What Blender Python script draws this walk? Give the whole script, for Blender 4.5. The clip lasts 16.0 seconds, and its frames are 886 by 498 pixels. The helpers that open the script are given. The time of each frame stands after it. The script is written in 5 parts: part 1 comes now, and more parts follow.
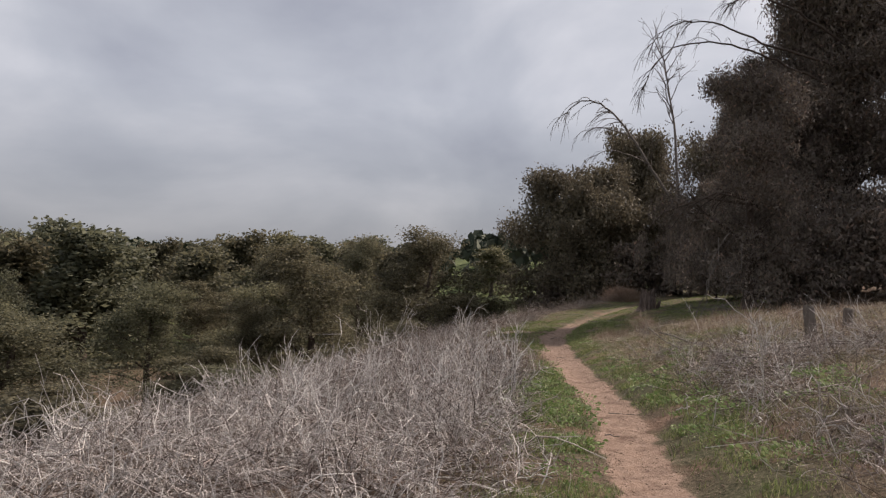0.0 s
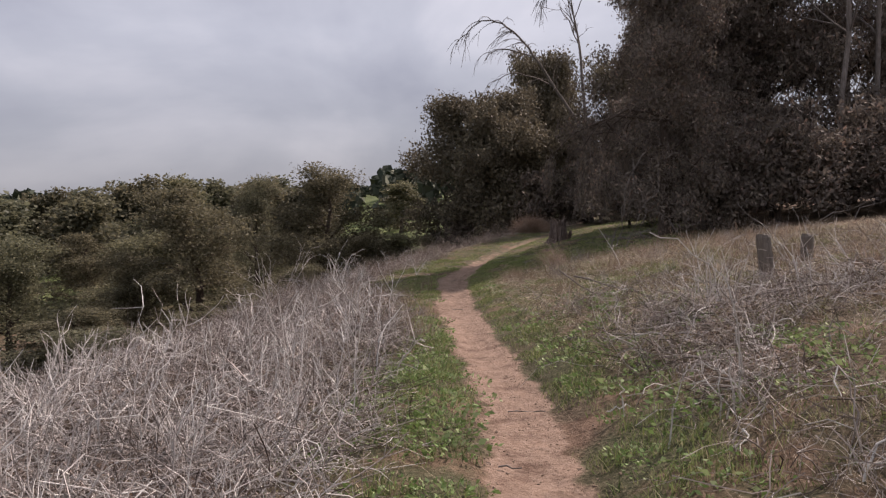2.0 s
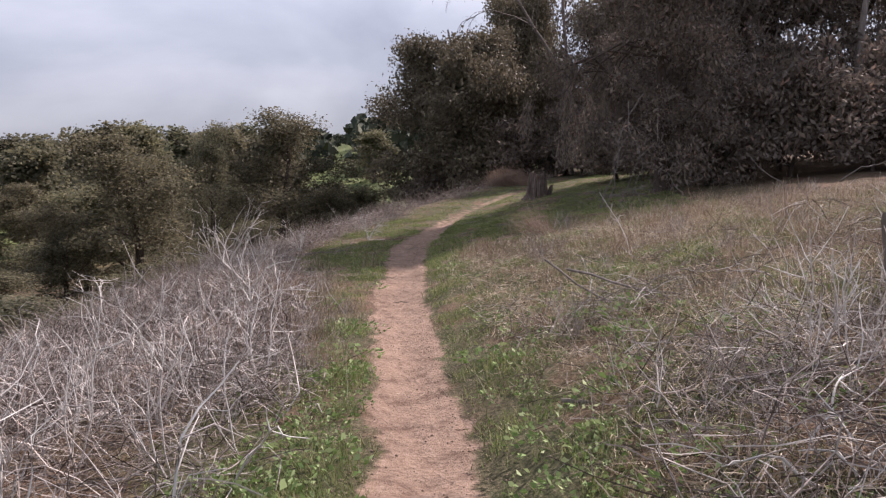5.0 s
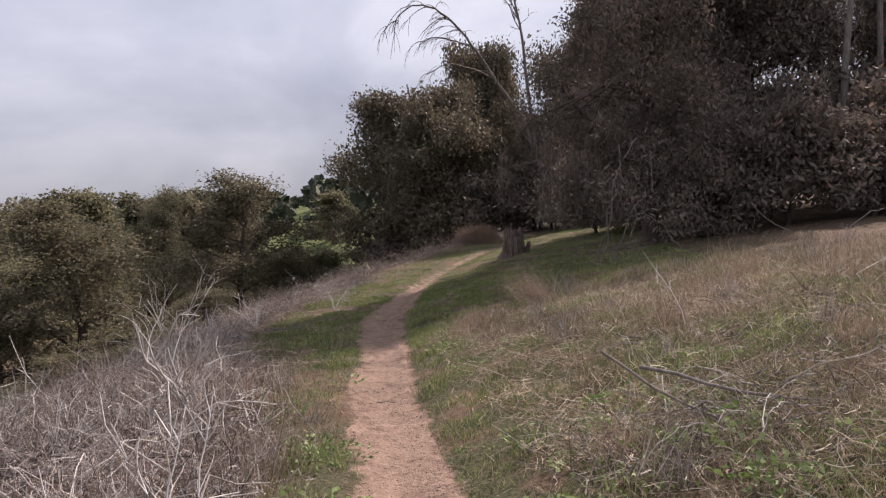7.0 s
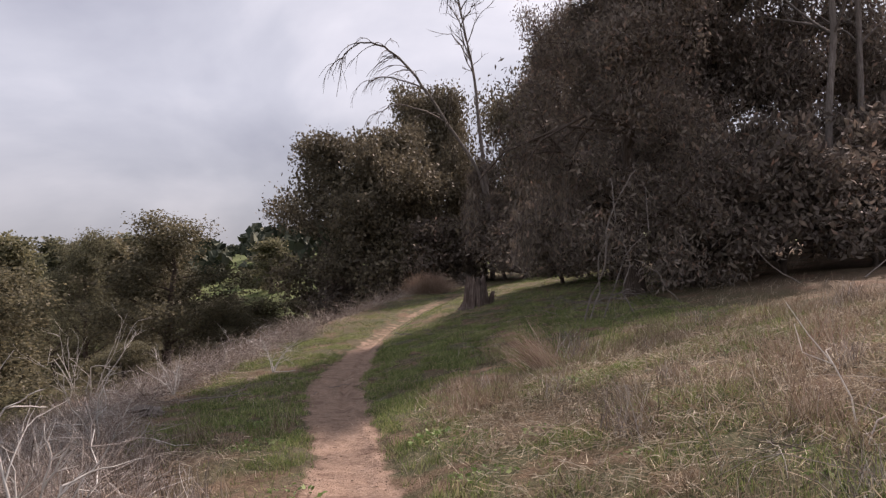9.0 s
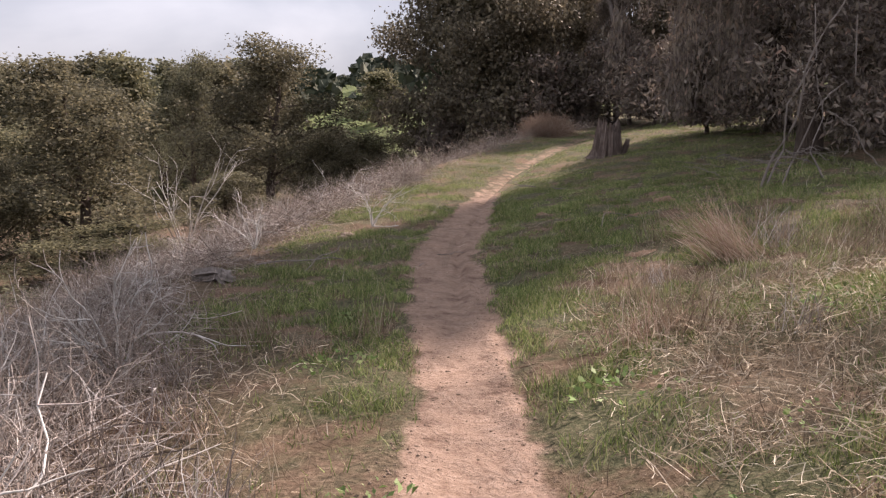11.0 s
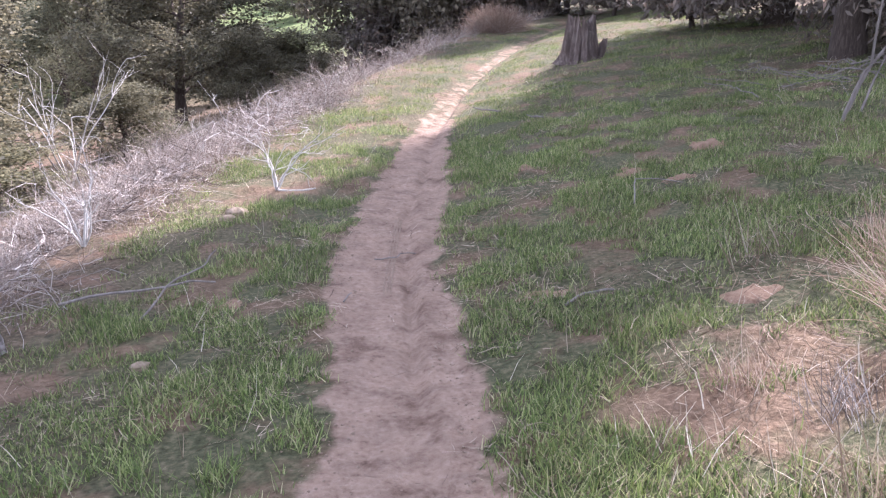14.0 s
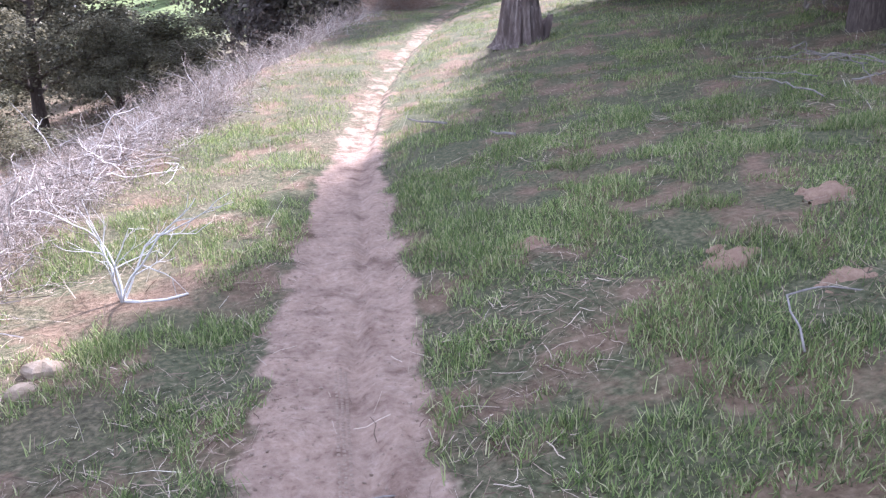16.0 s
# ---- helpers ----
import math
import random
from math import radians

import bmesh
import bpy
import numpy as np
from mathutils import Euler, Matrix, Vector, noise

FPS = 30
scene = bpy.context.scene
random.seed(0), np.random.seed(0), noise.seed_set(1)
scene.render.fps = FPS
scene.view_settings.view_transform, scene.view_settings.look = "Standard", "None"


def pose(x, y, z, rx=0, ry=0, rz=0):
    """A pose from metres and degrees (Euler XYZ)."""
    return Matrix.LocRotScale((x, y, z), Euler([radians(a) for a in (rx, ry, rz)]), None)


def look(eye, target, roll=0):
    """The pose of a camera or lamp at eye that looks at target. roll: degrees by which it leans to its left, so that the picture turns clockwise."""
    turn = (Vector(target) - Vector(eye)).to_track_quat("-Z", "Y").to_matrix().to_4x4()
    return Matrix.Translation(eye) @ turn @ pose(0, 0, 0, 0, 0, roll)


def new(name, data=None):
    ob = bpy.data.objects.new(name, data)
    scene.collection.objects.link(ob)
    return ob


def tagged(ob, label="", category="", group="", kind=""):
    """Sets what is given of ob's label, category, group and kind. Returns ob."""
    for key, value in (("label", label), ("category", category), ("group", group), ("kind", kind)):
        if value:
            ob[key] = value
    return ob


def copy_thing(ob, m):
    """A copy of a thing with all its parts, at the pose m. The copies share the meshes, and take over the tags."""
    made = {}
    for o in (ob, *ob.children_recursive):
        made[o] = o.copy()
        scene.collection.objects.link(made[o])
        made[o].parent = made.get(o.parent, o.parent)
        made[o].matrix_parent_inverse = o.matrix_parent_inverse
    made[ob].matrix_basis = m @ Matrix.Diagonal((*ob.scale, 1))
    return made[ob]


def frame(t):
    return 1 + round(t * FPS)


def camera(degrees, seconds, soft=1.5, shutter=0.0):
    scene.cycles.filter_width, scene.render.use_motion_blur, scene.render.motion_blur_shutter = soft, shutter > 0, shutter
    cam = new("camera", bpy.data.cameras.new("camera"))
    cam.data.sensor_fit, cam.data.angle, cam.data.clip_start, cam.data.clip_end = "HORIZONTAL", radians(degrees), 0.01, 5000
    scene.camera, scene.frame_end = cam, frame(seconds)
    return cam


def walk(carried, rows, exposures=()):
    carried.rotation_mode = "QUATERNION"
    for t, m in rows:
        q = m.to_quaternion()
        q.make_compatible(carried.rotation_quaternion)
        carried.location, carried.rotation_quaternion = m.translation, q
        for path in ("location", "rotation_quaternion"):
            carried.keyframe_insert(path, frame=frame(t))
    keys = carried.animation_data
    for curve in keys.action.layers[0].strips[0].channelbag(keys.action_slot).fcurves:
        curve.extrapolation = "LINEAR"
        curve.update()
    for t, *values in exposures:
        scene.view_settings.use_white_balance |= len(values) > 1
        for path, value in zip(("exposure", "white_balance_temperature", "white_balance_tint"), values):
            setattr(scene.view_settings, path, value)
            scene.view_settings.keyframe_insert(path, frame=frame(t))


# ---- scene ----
cam = camera(55.0, 16.0, soft=1.3)
PATH = [
    (0, (0.186, 0.426, 1.666), (0.209, 3.224, 1.740), 1.6),
    (0.5, (0.444, 1.382, 1.663), (0.655, 4.172, 1.753), 1.7),
    (1, (0.678, 2.222, 1.656), (1.120, 4.977, 1.886), 3.9),
    (1.5, (0.833, 2.866, 1.688), (1.233, 5.636, 1.645), 0.1),
    (2, (0.949, 3.461, 1.695), (1.257, 6.240, 1.558), -1.2),
    (2.3, (1.058, 3.871, 1.708), (1.358, 6.646, 1.483), -1.3),
    (2.5, (1.126, 4.166, 1.695), (1.778, 6.880, 1.466), 0.4),
    (3, (1.301, 4.834, 1.649), (1.781, 7.556, 1.200), -0.3),
    (3.5, (1.396, 5.380, 1.672), (1.613, 8.105, 1.067), -0.3),
    (4, (1.571, 5.984, 1.669), (1.943, 8.702, 1.114), -1.7),
    (4.5, (1.673, 6.556, 1.674), (2.089, 9.283, 1.200), -1.0),
    (5, (1.798, 7.136, 1.728), (2.178, 9.894, 1.425), -0.9),
    (5.2, (1.862, 7.372, 1.756), (2.233, 10.129, 1.428), -0.4),
    (7.3, (1.782, 9.675, 1.680), (2.317, 12.422, 1.576), -2.6),
    (7.5, (1.742, 9.933, 1.663), (2.244, 12.685, 1.553), -1.0),
    (8, (1.831, 10.696, 1.658), (2.401, 13.436, 1.611), -1.7),
    (8.5, (1.872, 11.388, 1.592), (2.519, 14.112, 1.593), -2.0),
    (9, (1.912, 12.039, 1.592), (2.631, 14.745, 1.634), -2.0),
    (9.5, (1.992, 12.788, 1.527), (2.572, 15.516, 1.299), -0.5),
    (10, (2.103, 13.489, 1.520), (2.555, 16.212, 1.053), -1.0),
    (10.2, (2.125, 13.737, 1.536), (2.537, 16.467, 1.065), -0.5),
    (12.5, (2.416, 16.250, 1.648), (2.768, 18.970, 1.084), 1.0),
    (13, (2.576, 16.939, 1.624), (3.240, 19.582, 0.983), -2.4),
    (13.5, (2.541, 17.647, 1.658), (3.021, 20.273, 0.812), 2.3),
    (13.8, (2.617, 18.029, 1.680), (3.154, 20.577, 0.652), -0.1),
    (14, (2.661, 18.341, 1.698), (3.213, 20.961, 0.875), -0.5),
    (14.5, (2.752, 19.132, 1.698), (3.322, 21.741, 0.855), 0.5),
    (15, (2.904, 19.958, 1.670), (3.696, 22.473, 0.725), 0.1),
    (15.5, (2.939, 20.752, 1.642), (3.681, 23.283, 0.701), -0.7),
    (16, (3.037, 21.540, 1.655), (3.889, 24.048, 0.745), -2.3),
]
EXPOSURES = [(0.0, 0.2, 6450, 22), (1.0, 0.06, 6450, 22), (2.0, 0.33, 6400, 27), (3.0, 0.53, 6350, 29), (3.5, 0.98, 6300, 30), (4.5, 0.83, 6150, 29), (5.0, 0.68, 6100, 28), (9.0, 0.54, 6500, 28), (10.2, 0.8, 6500, 28), (12.5, 1.29, 6100, 28), (13.0, 1.4, 5900, 29), (13.5, 1.79, 5700, 31), (14.0, 2.12, 5450, 30), (15.0, 2.4, 5150, 32), (16.0, 2.37, 5150, 29)]
walk(cam, [(t, look(eye, target, roll)) for t, eye, target, roll in PATH], EXPOSURES)

# ---------------------------------------------------------------- sky and sun
SUN_AZ, SUN_EL = 47.0, 41.0          # degrees clockwise from +y, degrees above the horizon

world = bpy.data.worlds.new("world")
scene.world = world
world.use_nodes = True


def link_nodes(tree, a, out, b, inp):
    tree.links.new(a.outputs[out], b.inputs[inp])


def build_sky():
    t = world.node_tree
    bg = t.nodes["Background"]
    sky = t.nodes.new("ShaderNodeTexSky")
    sky.sky_type, sky.sun_disc = "NISHITA", False
    sky.sun_elevation, sky.sun_rotation = radians(SUN_EL), radians(SUN_AZ)
    co = t.nodes.new("ShaderNodeTexCoord")
    squash = t.nodes.new("ShaderNodeMapping")
    squash.inputs["Scale"].default_value = (1.6, 1.6, 3.2)
    squash.inputs["Location"].default_value = (0.3, 0.15, 0.9)
    n = t.nodes.new("ShaderNodeTexNoise")
    n.inputs["Scale"].default_value, n.inputs["Detail"].default_value, n.inputs["Roughness"].default_value = 1.5, 7.0, 0.5
    n.inputs["Distortion"].default_value = 0.25
    ramp = t.nodes.new("ShaderNodeValToRGB")
    e = ramp.color_ramp.elements
    e[0].position, e[0].color = 0.33, (3.5, 3.9, 4.25, 1)
    e[1].position, e[1].color = 0.64, (6.7, 7.15, 7.1, 1)
    mid = ramp.color_ramp.elements.new(0.48)
    mid.color = (4.7, 5.2, 5.4, 1)
    # deeper cloud towards the horizon
    sep = t.nodes.new("ShaderNodeSeparateXYZ")
    low = t.nodes.new("ShaderNodeMapRange")
    low.inputs["From Min"].default_value, low.inputs["From Max"].default_value = 0.0, 0.2
    low.inputs["To Min"].default_value, low.inputs["To Max"].default_value = 0.5, 1.0
    dim = t.nodes.new("ShaderNodeVectorMath")
    dim.operation = "SCALE"
    mix = t.nodes.new("ShaderNodeMix")
    mix.data_type = "RGBA"
    mix.inputs[0].default_value = 0.94
    link_nodes(t, co, "Generated", squash, "Vector")
    link_nodes(t, squash, "Vector", n, "Vector")
    link_nodes(t, n, "Fac", ramp, "Fac")
    link_nodes(t, co, "Generated", sep, 0)
    link_nodes(t, sep, "Z", low, "Value")
    link_nodes(t, ramp, "Color", dim, 0)
    link_nodes(t, low, "Result", dim, "Scale")
    t.links.new(sky.outputs[0], mix.inputs[6])
    t.links.new(dim.outputs[0], mix.inputs[7])
    t.links.new(mix.outputs[2], bg.inputs["Color"])
    bg.inputs["Strength"].default_value = 0.09


build_sky()
sun = new("sun", bpy.data.lights.new("sun", "SUN"))
sun.data.energy, sun.data.angle, sun.data.color = 5.0, radians(0.6), (1.0, 0.91, 0.76)
az, el = radians(SUN_AZ), radians(SUN_EL)
sun.matrix_world = look((math.sin(az) * math.cos(el) * 60, 20 + math.cos(az) * math.cos(el) * 60, math.sin(el) * 60), (0, 20, 0))


# ---------------------------------------------------------------- materials
def material(name, rough=0.9, spec=0.2):
    m = bpy.data.materials.new(name)
    m.use_nodes = True
    b = m.node_tree.nodes["Principled BSDF"]
    b.inputs["Roughness"].default_value = rough
    b.inputs["Specular IOR Level"].default_value = spec
    return m, m.node_tree, b


def ramp_node(t, stops):
    r = t.nodes.new("ShaderNodeValToRGB")
    e = r.color_ramp.elements
    while len(e) < len(stops):
        e.new(0.5)
    for k, (p, c) in zip(e, stops):
        k.position, k.color = p, (*c, 1)
    return r


def noise_node(t, scale, detail=4.0, rough=0.55, src=None):
    n = t.nodes.new("ShaderNodeTexNoise")
    n.inputs["Scale"].default_value, n.inputs["Detail"].default_value, n.inputs["Roughness"].default_value = scale, detail, rough
    if src is None:
        src = t.nodes.new("ShaderNodeTexCoord").outputs["Object"]
    t.links.new(src, n.inputs["Vector"])
    return n


def mix_node(t, fac, a, b, mode="MIX"):
    m = t.nodes.new("ShaderNodeMix")
    m.data_type, m.blend_type = "RGBA", mode
    for sock, v in ((m.inputs[0], fac), (m.inputs[6], a), (m.inputs[7], b)):
        if isinstance(v, (int, float)):
            sock.default_value = v
        elif isinstance(v, tuple):
            sock.default_value = (*v, 1)
        else:
            t.links.new(v, sock)
    return m.outputs[2]


def strand_material(name, stops, rough=0.85, through_light=0.0, spec=0.15, patch=None, each=False):
    """Colour by blade or twig, with slow variation over the ground."""
    m, t, b = material(name, rough, spec)
    g = t.nodes.new("ShaderNodeNewGeometry")
    r = ramp_node(t, stops)
    t.links.new(g.outputs["Random Per Island"], r.inputs["Fac"])
    n = noise_node(t, 0.9 if patch is None else patch, 3.0)
    d = t.nodes.new("ShaderNodeMapRange")
    d.inputs["From Min"].default_value, d.inputs["From Max"].default_value = 0.3, 0.7
    d.inputs["To Min"].default_value, d.inputs["To Max"].default_value = 0.72, 1.2
    t.links.new(n.outputs["Fac"], d.inputs["Value"])
    v = t.nodes.new("ShaderNodeVectorMath")
    v.operation = "SCALE"
    t.links.new(r.outputs["Color"], v.inputs[0])
    t.links.new(d.outputs["Result"], v.inputs["Scale"])
    if each:
        o = t.nodes.new("ShaderNodeObjectInfo")
        tone = ramp_node(t, [(0, (0.72, 0.70, 0.68)), (0.35, (1.05, 0.98, 0.9)), (0.7, (0.95, 1.02, 0.95)), (1, (1.15, 1.12, 0.95))])
        t.links.new(o.outputs["Random"], tone.inputs["Fac"])
        w = t.nodes.new("ShaderNodeVectorMath")
        w.operation = "MULTIPLY"
        t.links.new(v.outputs[0], w.inputs[0])
        t.links.new(tone.outputs["Color"], w.inputs[1])
        v = w
    t.links.new(v.outputs[0], b.inputs["Base Color"])
    if through_light:
        tr = t.nodes.new("ShaderNodeBsdfTranslucent")
        t.links.new(v.outputs[0], tr.inputs["Color"])
        mx = t.nodes.new("ShaderNodeMixShader")
        mx.inputs[0].default_value = through_light
        t.links.new(b.outputs[0], mx.inputs[1])
        t.links.new(tr.outputs[0], mx.inputs[2])
        t.links.new(mx.outputs[0], t.nodes["Material Output"].inputs["Surface"])
    return m


M_TWIG = strand_material("dead_twig", [(0, (0.085, 0.066, 0.056)), (0.35, (0.20, 0.165, 0.148)), (0.7, (0.38, 0.335, 0.305)), (1, (0.64, 0.595, 0.55))])
# darker mix than dead_twig: shade between the brush stems put into the colour
M_MAT = strand_material("shaded_stems", [(0, (0.07, 0.052, 0.042)), (0.45, (0.17, 0.135, 0.115)), (0.8, (0.33, 0.28, 0.25)), (1, (0.60, 0.55, 0.50))])
M_STALK = strand_material("bleached_stalk", [(0, (0.299, 0.259, 0.236)), (0.4, (0.488, 0.448, 0.417)), (1, (0.677, 0.652, 0.613))])
M_STRAW = strand_material("straw", [(0, (0.101, 0.072, 0.05)), (0.5, (0.216, 0.161, 0.11)), (0.85, (0.368, 0.304, 0.221)), (1, (0.626, 0.561, 0.46))], through_light=0.2)
M_BRIGHT = strand_material("bright_straw", [(0, (0.288, 0.205, 0.134)), (0.5, (0.471, 0.379, 0.266)), (1, (0.717, 0.635, 0.503))], through_light=0.1)
M_RUSSET = strand_material("russet_straw", [(0, (0.212, 0.136, 0.098)), (0.5, (0.391, 0.276, 0.204)), (1, (0.578, 0.484, 0.391))], through_light=0.2)
M_TAN = strand_material("tan_twig", [(0, (0.161, 0.121, 0.098)), (0.4, (0.282, 0.228, 0.191)), (0.85, (0.389, 0.335, 0.289)), (1, (0.496, 0.456, 0.41))])
M_GRASS = strand_material("green_grass", [(0, (0.06, 0.08, 0.03)), (0.45, (0.15, 0.20, 0.062)), (0.8, (0.265, 0.30, 0.108)), (1, (0.45, 0.40, 0.24))], through_light=0.3, rough=0.6)
M_WEED = strand_material("weed_leaf", [(0, (0.09, 0.14, 0.045)), (0.6, (0.19, 0.28, 0.09)), (1, (0.38, 0.44, 0.22))], through_light=0.25, rough=0.6, spec=0.15)
M_LITTER = strand_material("litter", [(0, (0.07, 0.045, 0.03)), (0.5, (0.20, 0.14, 0.10)), (1, (0.42, 0.34, 0.26))])
M_EUC = strand_material("gum_leaf", [(0, (0.118, 0.094, 0.083)), (0.6, (0.187, 0.157, 0.13)), (0.9, (0.234, 0.198, 0.157)), (1, (0.308, 0.211, 0.163))], through_light=0.22, rough=0.7, spec=0.08, patch=0.35)
M_OAK = strand_material("oak_leaf", [(0, (0.094, 0.082, 0.06)), (0.6, (0.162, 0.138, 0.096)), (1, (0.222, 0.19, 0.126))], through_light=0.22, rough=0.65, spec=0.15, patch=0.3)
M_VALLEY = strand_material("valley_leaf", [(0, (0.086, 0.085, 0.062)), (0.6, (0.157, 0.15, 0.101)), (1, (0.239, 0.223, 0.147))], through_light=0.4, rough=0.6, patch=0.2, each=True)
M_FAR = strand_material("far_leaf", [(0, (0.04, 0.05, 0.035)), (0.6, (0.07, 0.08, 0.055)), (1, (0.11, 0.115, 0.08))], patch=0.02)


def wood_material(name, a, b_, c, scale=6.0, bump=0.6):
    m, t, b = material(name, 0.9, 0.15)
    co = t.nodes.new("ShaderNodeTexCoord")
    mp = t.nodes.new("ShaderNodeMapping")
    mp.inputs["Scale"].default_value = (4.0, 4.0, 0.6)
    t.links.new(co.outputs["Object"], mp.inputs["Vector"])
    n = noise_node(t, scale, 6.0, 0.65, mp.outputs["Vector"])
    n2 = noise_node(t, 1.3, 3.0, 0.5, co.outputs["Object"])
    r = ramp_node(t, [(0.3, a), (0.5, b_), (0.72, c)])
    t.links.new(n.outputs["Fac"], r.inputs["Fac"])
    col = mix_node(t, n2.outputs["Fac"], r.outputs["Color"], tuple(v * 0.6 for v in b_))
    t.links.new(col, b.inputs["Base Color"])
    bp = t.nodes.new("ShaderNodeBump")
    bp.inputs["Strength"].default_value, bp.inputs["Distance"].default_value = bump, 0.02
    t.links.new(n.outputs["Fac"], bp.inputs["Height"])
    t.links.new(bp.outputs[0], b.inputs["Normal"])
    return m


M_BARK = wood_material("bark", (0.035, 0.026, 0.02), (0.09, 0.068, 0.055), (0.19, 0.155, 0.13))
M_PALE = wood_material("bleached_wood", (0.383, 0.348, 0.315), (0.561, 0.527, 0.484), (0.697, 0.671, 0.629), bump=0.3)
M_GREYBRANCH = wood_material("grey_branch", (0.10, 0.08, 0.07), (0.22, 0.19, 0.17), (0.36, 0.32, 0.29), bump=0.3)
M_STUMP = wood_material("stump_wood", (0.035, 0.025, 0.021), (0.14, 0.105, 0.09), (0.36, 0.30, 0.265), scale=5.0, bump=1.0)
M_TREAD = wood_material("packed_dirt", (0.195, 0.133, 0.098), (0.281, 0.203, 0.152), (0.359, 0.273, 0.211), scale=8.0)
M_POST = wood_material("post_wood", (0.07, 0.06, 0.05), (0.17, 0.145, 0.125), (0.30, 0.265, 0.24))
M_STONE = wood_material("stone", (0.14, 0.10, 0.07), (0.29, 0.22, 0.155), (0.42, 0.33, 0.25), scale=5.0, bump=1.0)


# ---------------------------------------------------------------- numbers of the land
def hashed(ix, iy, seed):
    h = np.sin(ix * 127.1 + iy * 311.7 + seed * 74.7) * 43758.5453
    return h - np.floor(h)


def vnoise(x, y, scale, seed):
    """Smooth value noise, 0 to 1."""
    x, y = np.asarray(x, float) / scale, np.asarray(y, float) / scale
    ix, iy = np.floor(x), np.floor(y)
    fx, fy = x - ix, y - iy
    fx, fy = fx * fx * (3 - 2 * fx), fy * fy * (3 - 2 * fy)
    a, b = hashed(ix, iy, seed), hashed(ix + 1, iy, seed)
    c, d = hashed(ix, iy + 1, seed), hashed(ix + 1, iy + 1, seed)
    return (a * (1 - fx) + b * fx) * (1 - fy) + (c * (1 - fx) + d * fx) * fy


def smooth_knots(knots):
    ys = np.array([k[0] for k in knots], float)
    vs = np.array([k[1] for k in knots], float)
    fine = np.arange(ys[0], ys[-1], 0.25)
    v = np.interp(fine, ys, vs)
    pad = 8
    v = np.convolve(np.pad(v, pad, "edge"), np.hanning(2 * pad + 3)[1:-1] / np.hanning(2 * pad + 3)[1:-1].sum(), "valid")
    return lambda y: np.interp(y, fine, v)


trail_x = smooth_knots([(-40, -9), (-6, -1.0), (0, 0.35), (3, 1.05), (6, 1.68), (9, 2.08), (12, 2.3), (16, 2.51), (17.5, 2.69), (19, 2.9), (23.4, 3.33), (26, 3.92), (29.4, 4.85), (33, 6.1), (36, 7.4), (41, 9.9), (48, 14), (58, 19), (72, 22), (90, 23)])
trail_z = smooth_knots([(-40, 0.3), (6, 0.25), (9, 0.25), (13, 0.17), (18, 0.1), (23.4, -0.06), (28, -0.1), (34, 0.06), (42, 0.4), (60, 0.7), (90, 0.7)])
shelf_left = smooth_knots([(-40, 5.0), (7, 4.4), (10, 3.9), (14, 3.0), (18, 2.5), (24, 2.2), (34, 1.9), (90, 1.7)])
bank_rise = smooth_knots([(-40, 0.31), (12, 0.31), (17, 0.27), (23, 0.19), (34, 0.2), (60, 0.15), (90, 0.1)])


def smoothstep(a, b, v):
    s = np.clip((v - a) / (b - a), 0, 1)
    return s * s * (3 - 2 * s)


def land(x, y):
    """Height of the ground."""
    x, y = np.asarray(x, float), np.asarray(y, float)
    u = x - trail_x(y)
    r = np.clip(u - 0.3, 0, None)
    z = trail_z(y) + 1.5 * (1 - np.exp(-r * bank_rise(y) / 1.5)) + 0.012 * np.clip(u - 6, 0, 60)
    l = np.clip(-u - 0.45, 0, None)
    z = z - 0.05 * np.minimum(l, 5.0)
    d = np.clip(l - shelf_left(y), 0, None)
    z = z - 8.0 * (1 - np.exp(-d * 0.42 / 8.0))
    off = smoothstep(0.22, 0.6, np.abs(u))
    near = np.exp(-np.maximum(np.abs(u) - 12, 0) / 20.0)
    z = z + off * near * (0.10 * (vnoise(x, y, 1.7, 3) - 0.5) + 0.05 * (vnoise(x, y, 0.55, 4) - 0.5) + 0.022 * (vnoise(x, y, 0.22, 5) - 0.5))
    z = z + 0.02 * (vnoise(x, y, 0.5, 6) - 0.5) + 0.012 * (vnoise(x, y, 0.17, 7) - 0.5)
    z = z - 0.035 * np.exp(-(u / 0.24) ** 2) - 0.04 * np.exp(-((u - 0.1 - 0.03 * np.sin(y * 1.7)) / 0.045) ** 2) * smoothstep(20, 23, y) * (0.4 + 0.9 * vnoise(y * 0 + 2, y, 0.4, 66)) + 0.016 * np.exp(-((u - 0.2 - 0.03 * np.sin(y * 1.4)) / 0.05) ** 2) * smoothstep(16, 20, y) + np.exp(-(u / 0.5) ** 4) * (0.016 * (vnoise(x, y, 0.08, 67) - 0.5) + 0.026 * (vnoise(x, y, 0.24, 68) - 0.5))
    far = np.hypot(x, y)
    hills = smoothstep(110, 420, far) * (8.5 + 4.5 * (vnoise(x, y, 260, 8) - 0.5)) + smoothstep(420, 1500, far) * (12 + 10 * vnoise(x, y, 500, 9))
    left = smoothstep(4, 30, -u)
    return z + hills * np.maximum(left, smoothstep(80, 200, y))


def mesh_np(name, verts, quads, mats=()):
    me = bpy.data.meshes.new(name)
    verts = np.asarray(verts, np.float32).reshape(-1, 3)
    quads = np.asarray(quads, np.int32)
    k = quads.shape[1]
    me.vertices.add(len(verts))
    me.vertices.foreach_set("co", verts.ravel())
    me.loops.add(quads.size)
    me.loops.foreach_set("vertex_index", quads.ravel())
    me.polygons.add(len(quads))
    me.polygons.foreach_set("loop_start", np.arange(len(quads), dtype=np.int32) * k)
    me.update(calc_edges=True)
    for m in mats:
        me.materials.append(m)
    return me


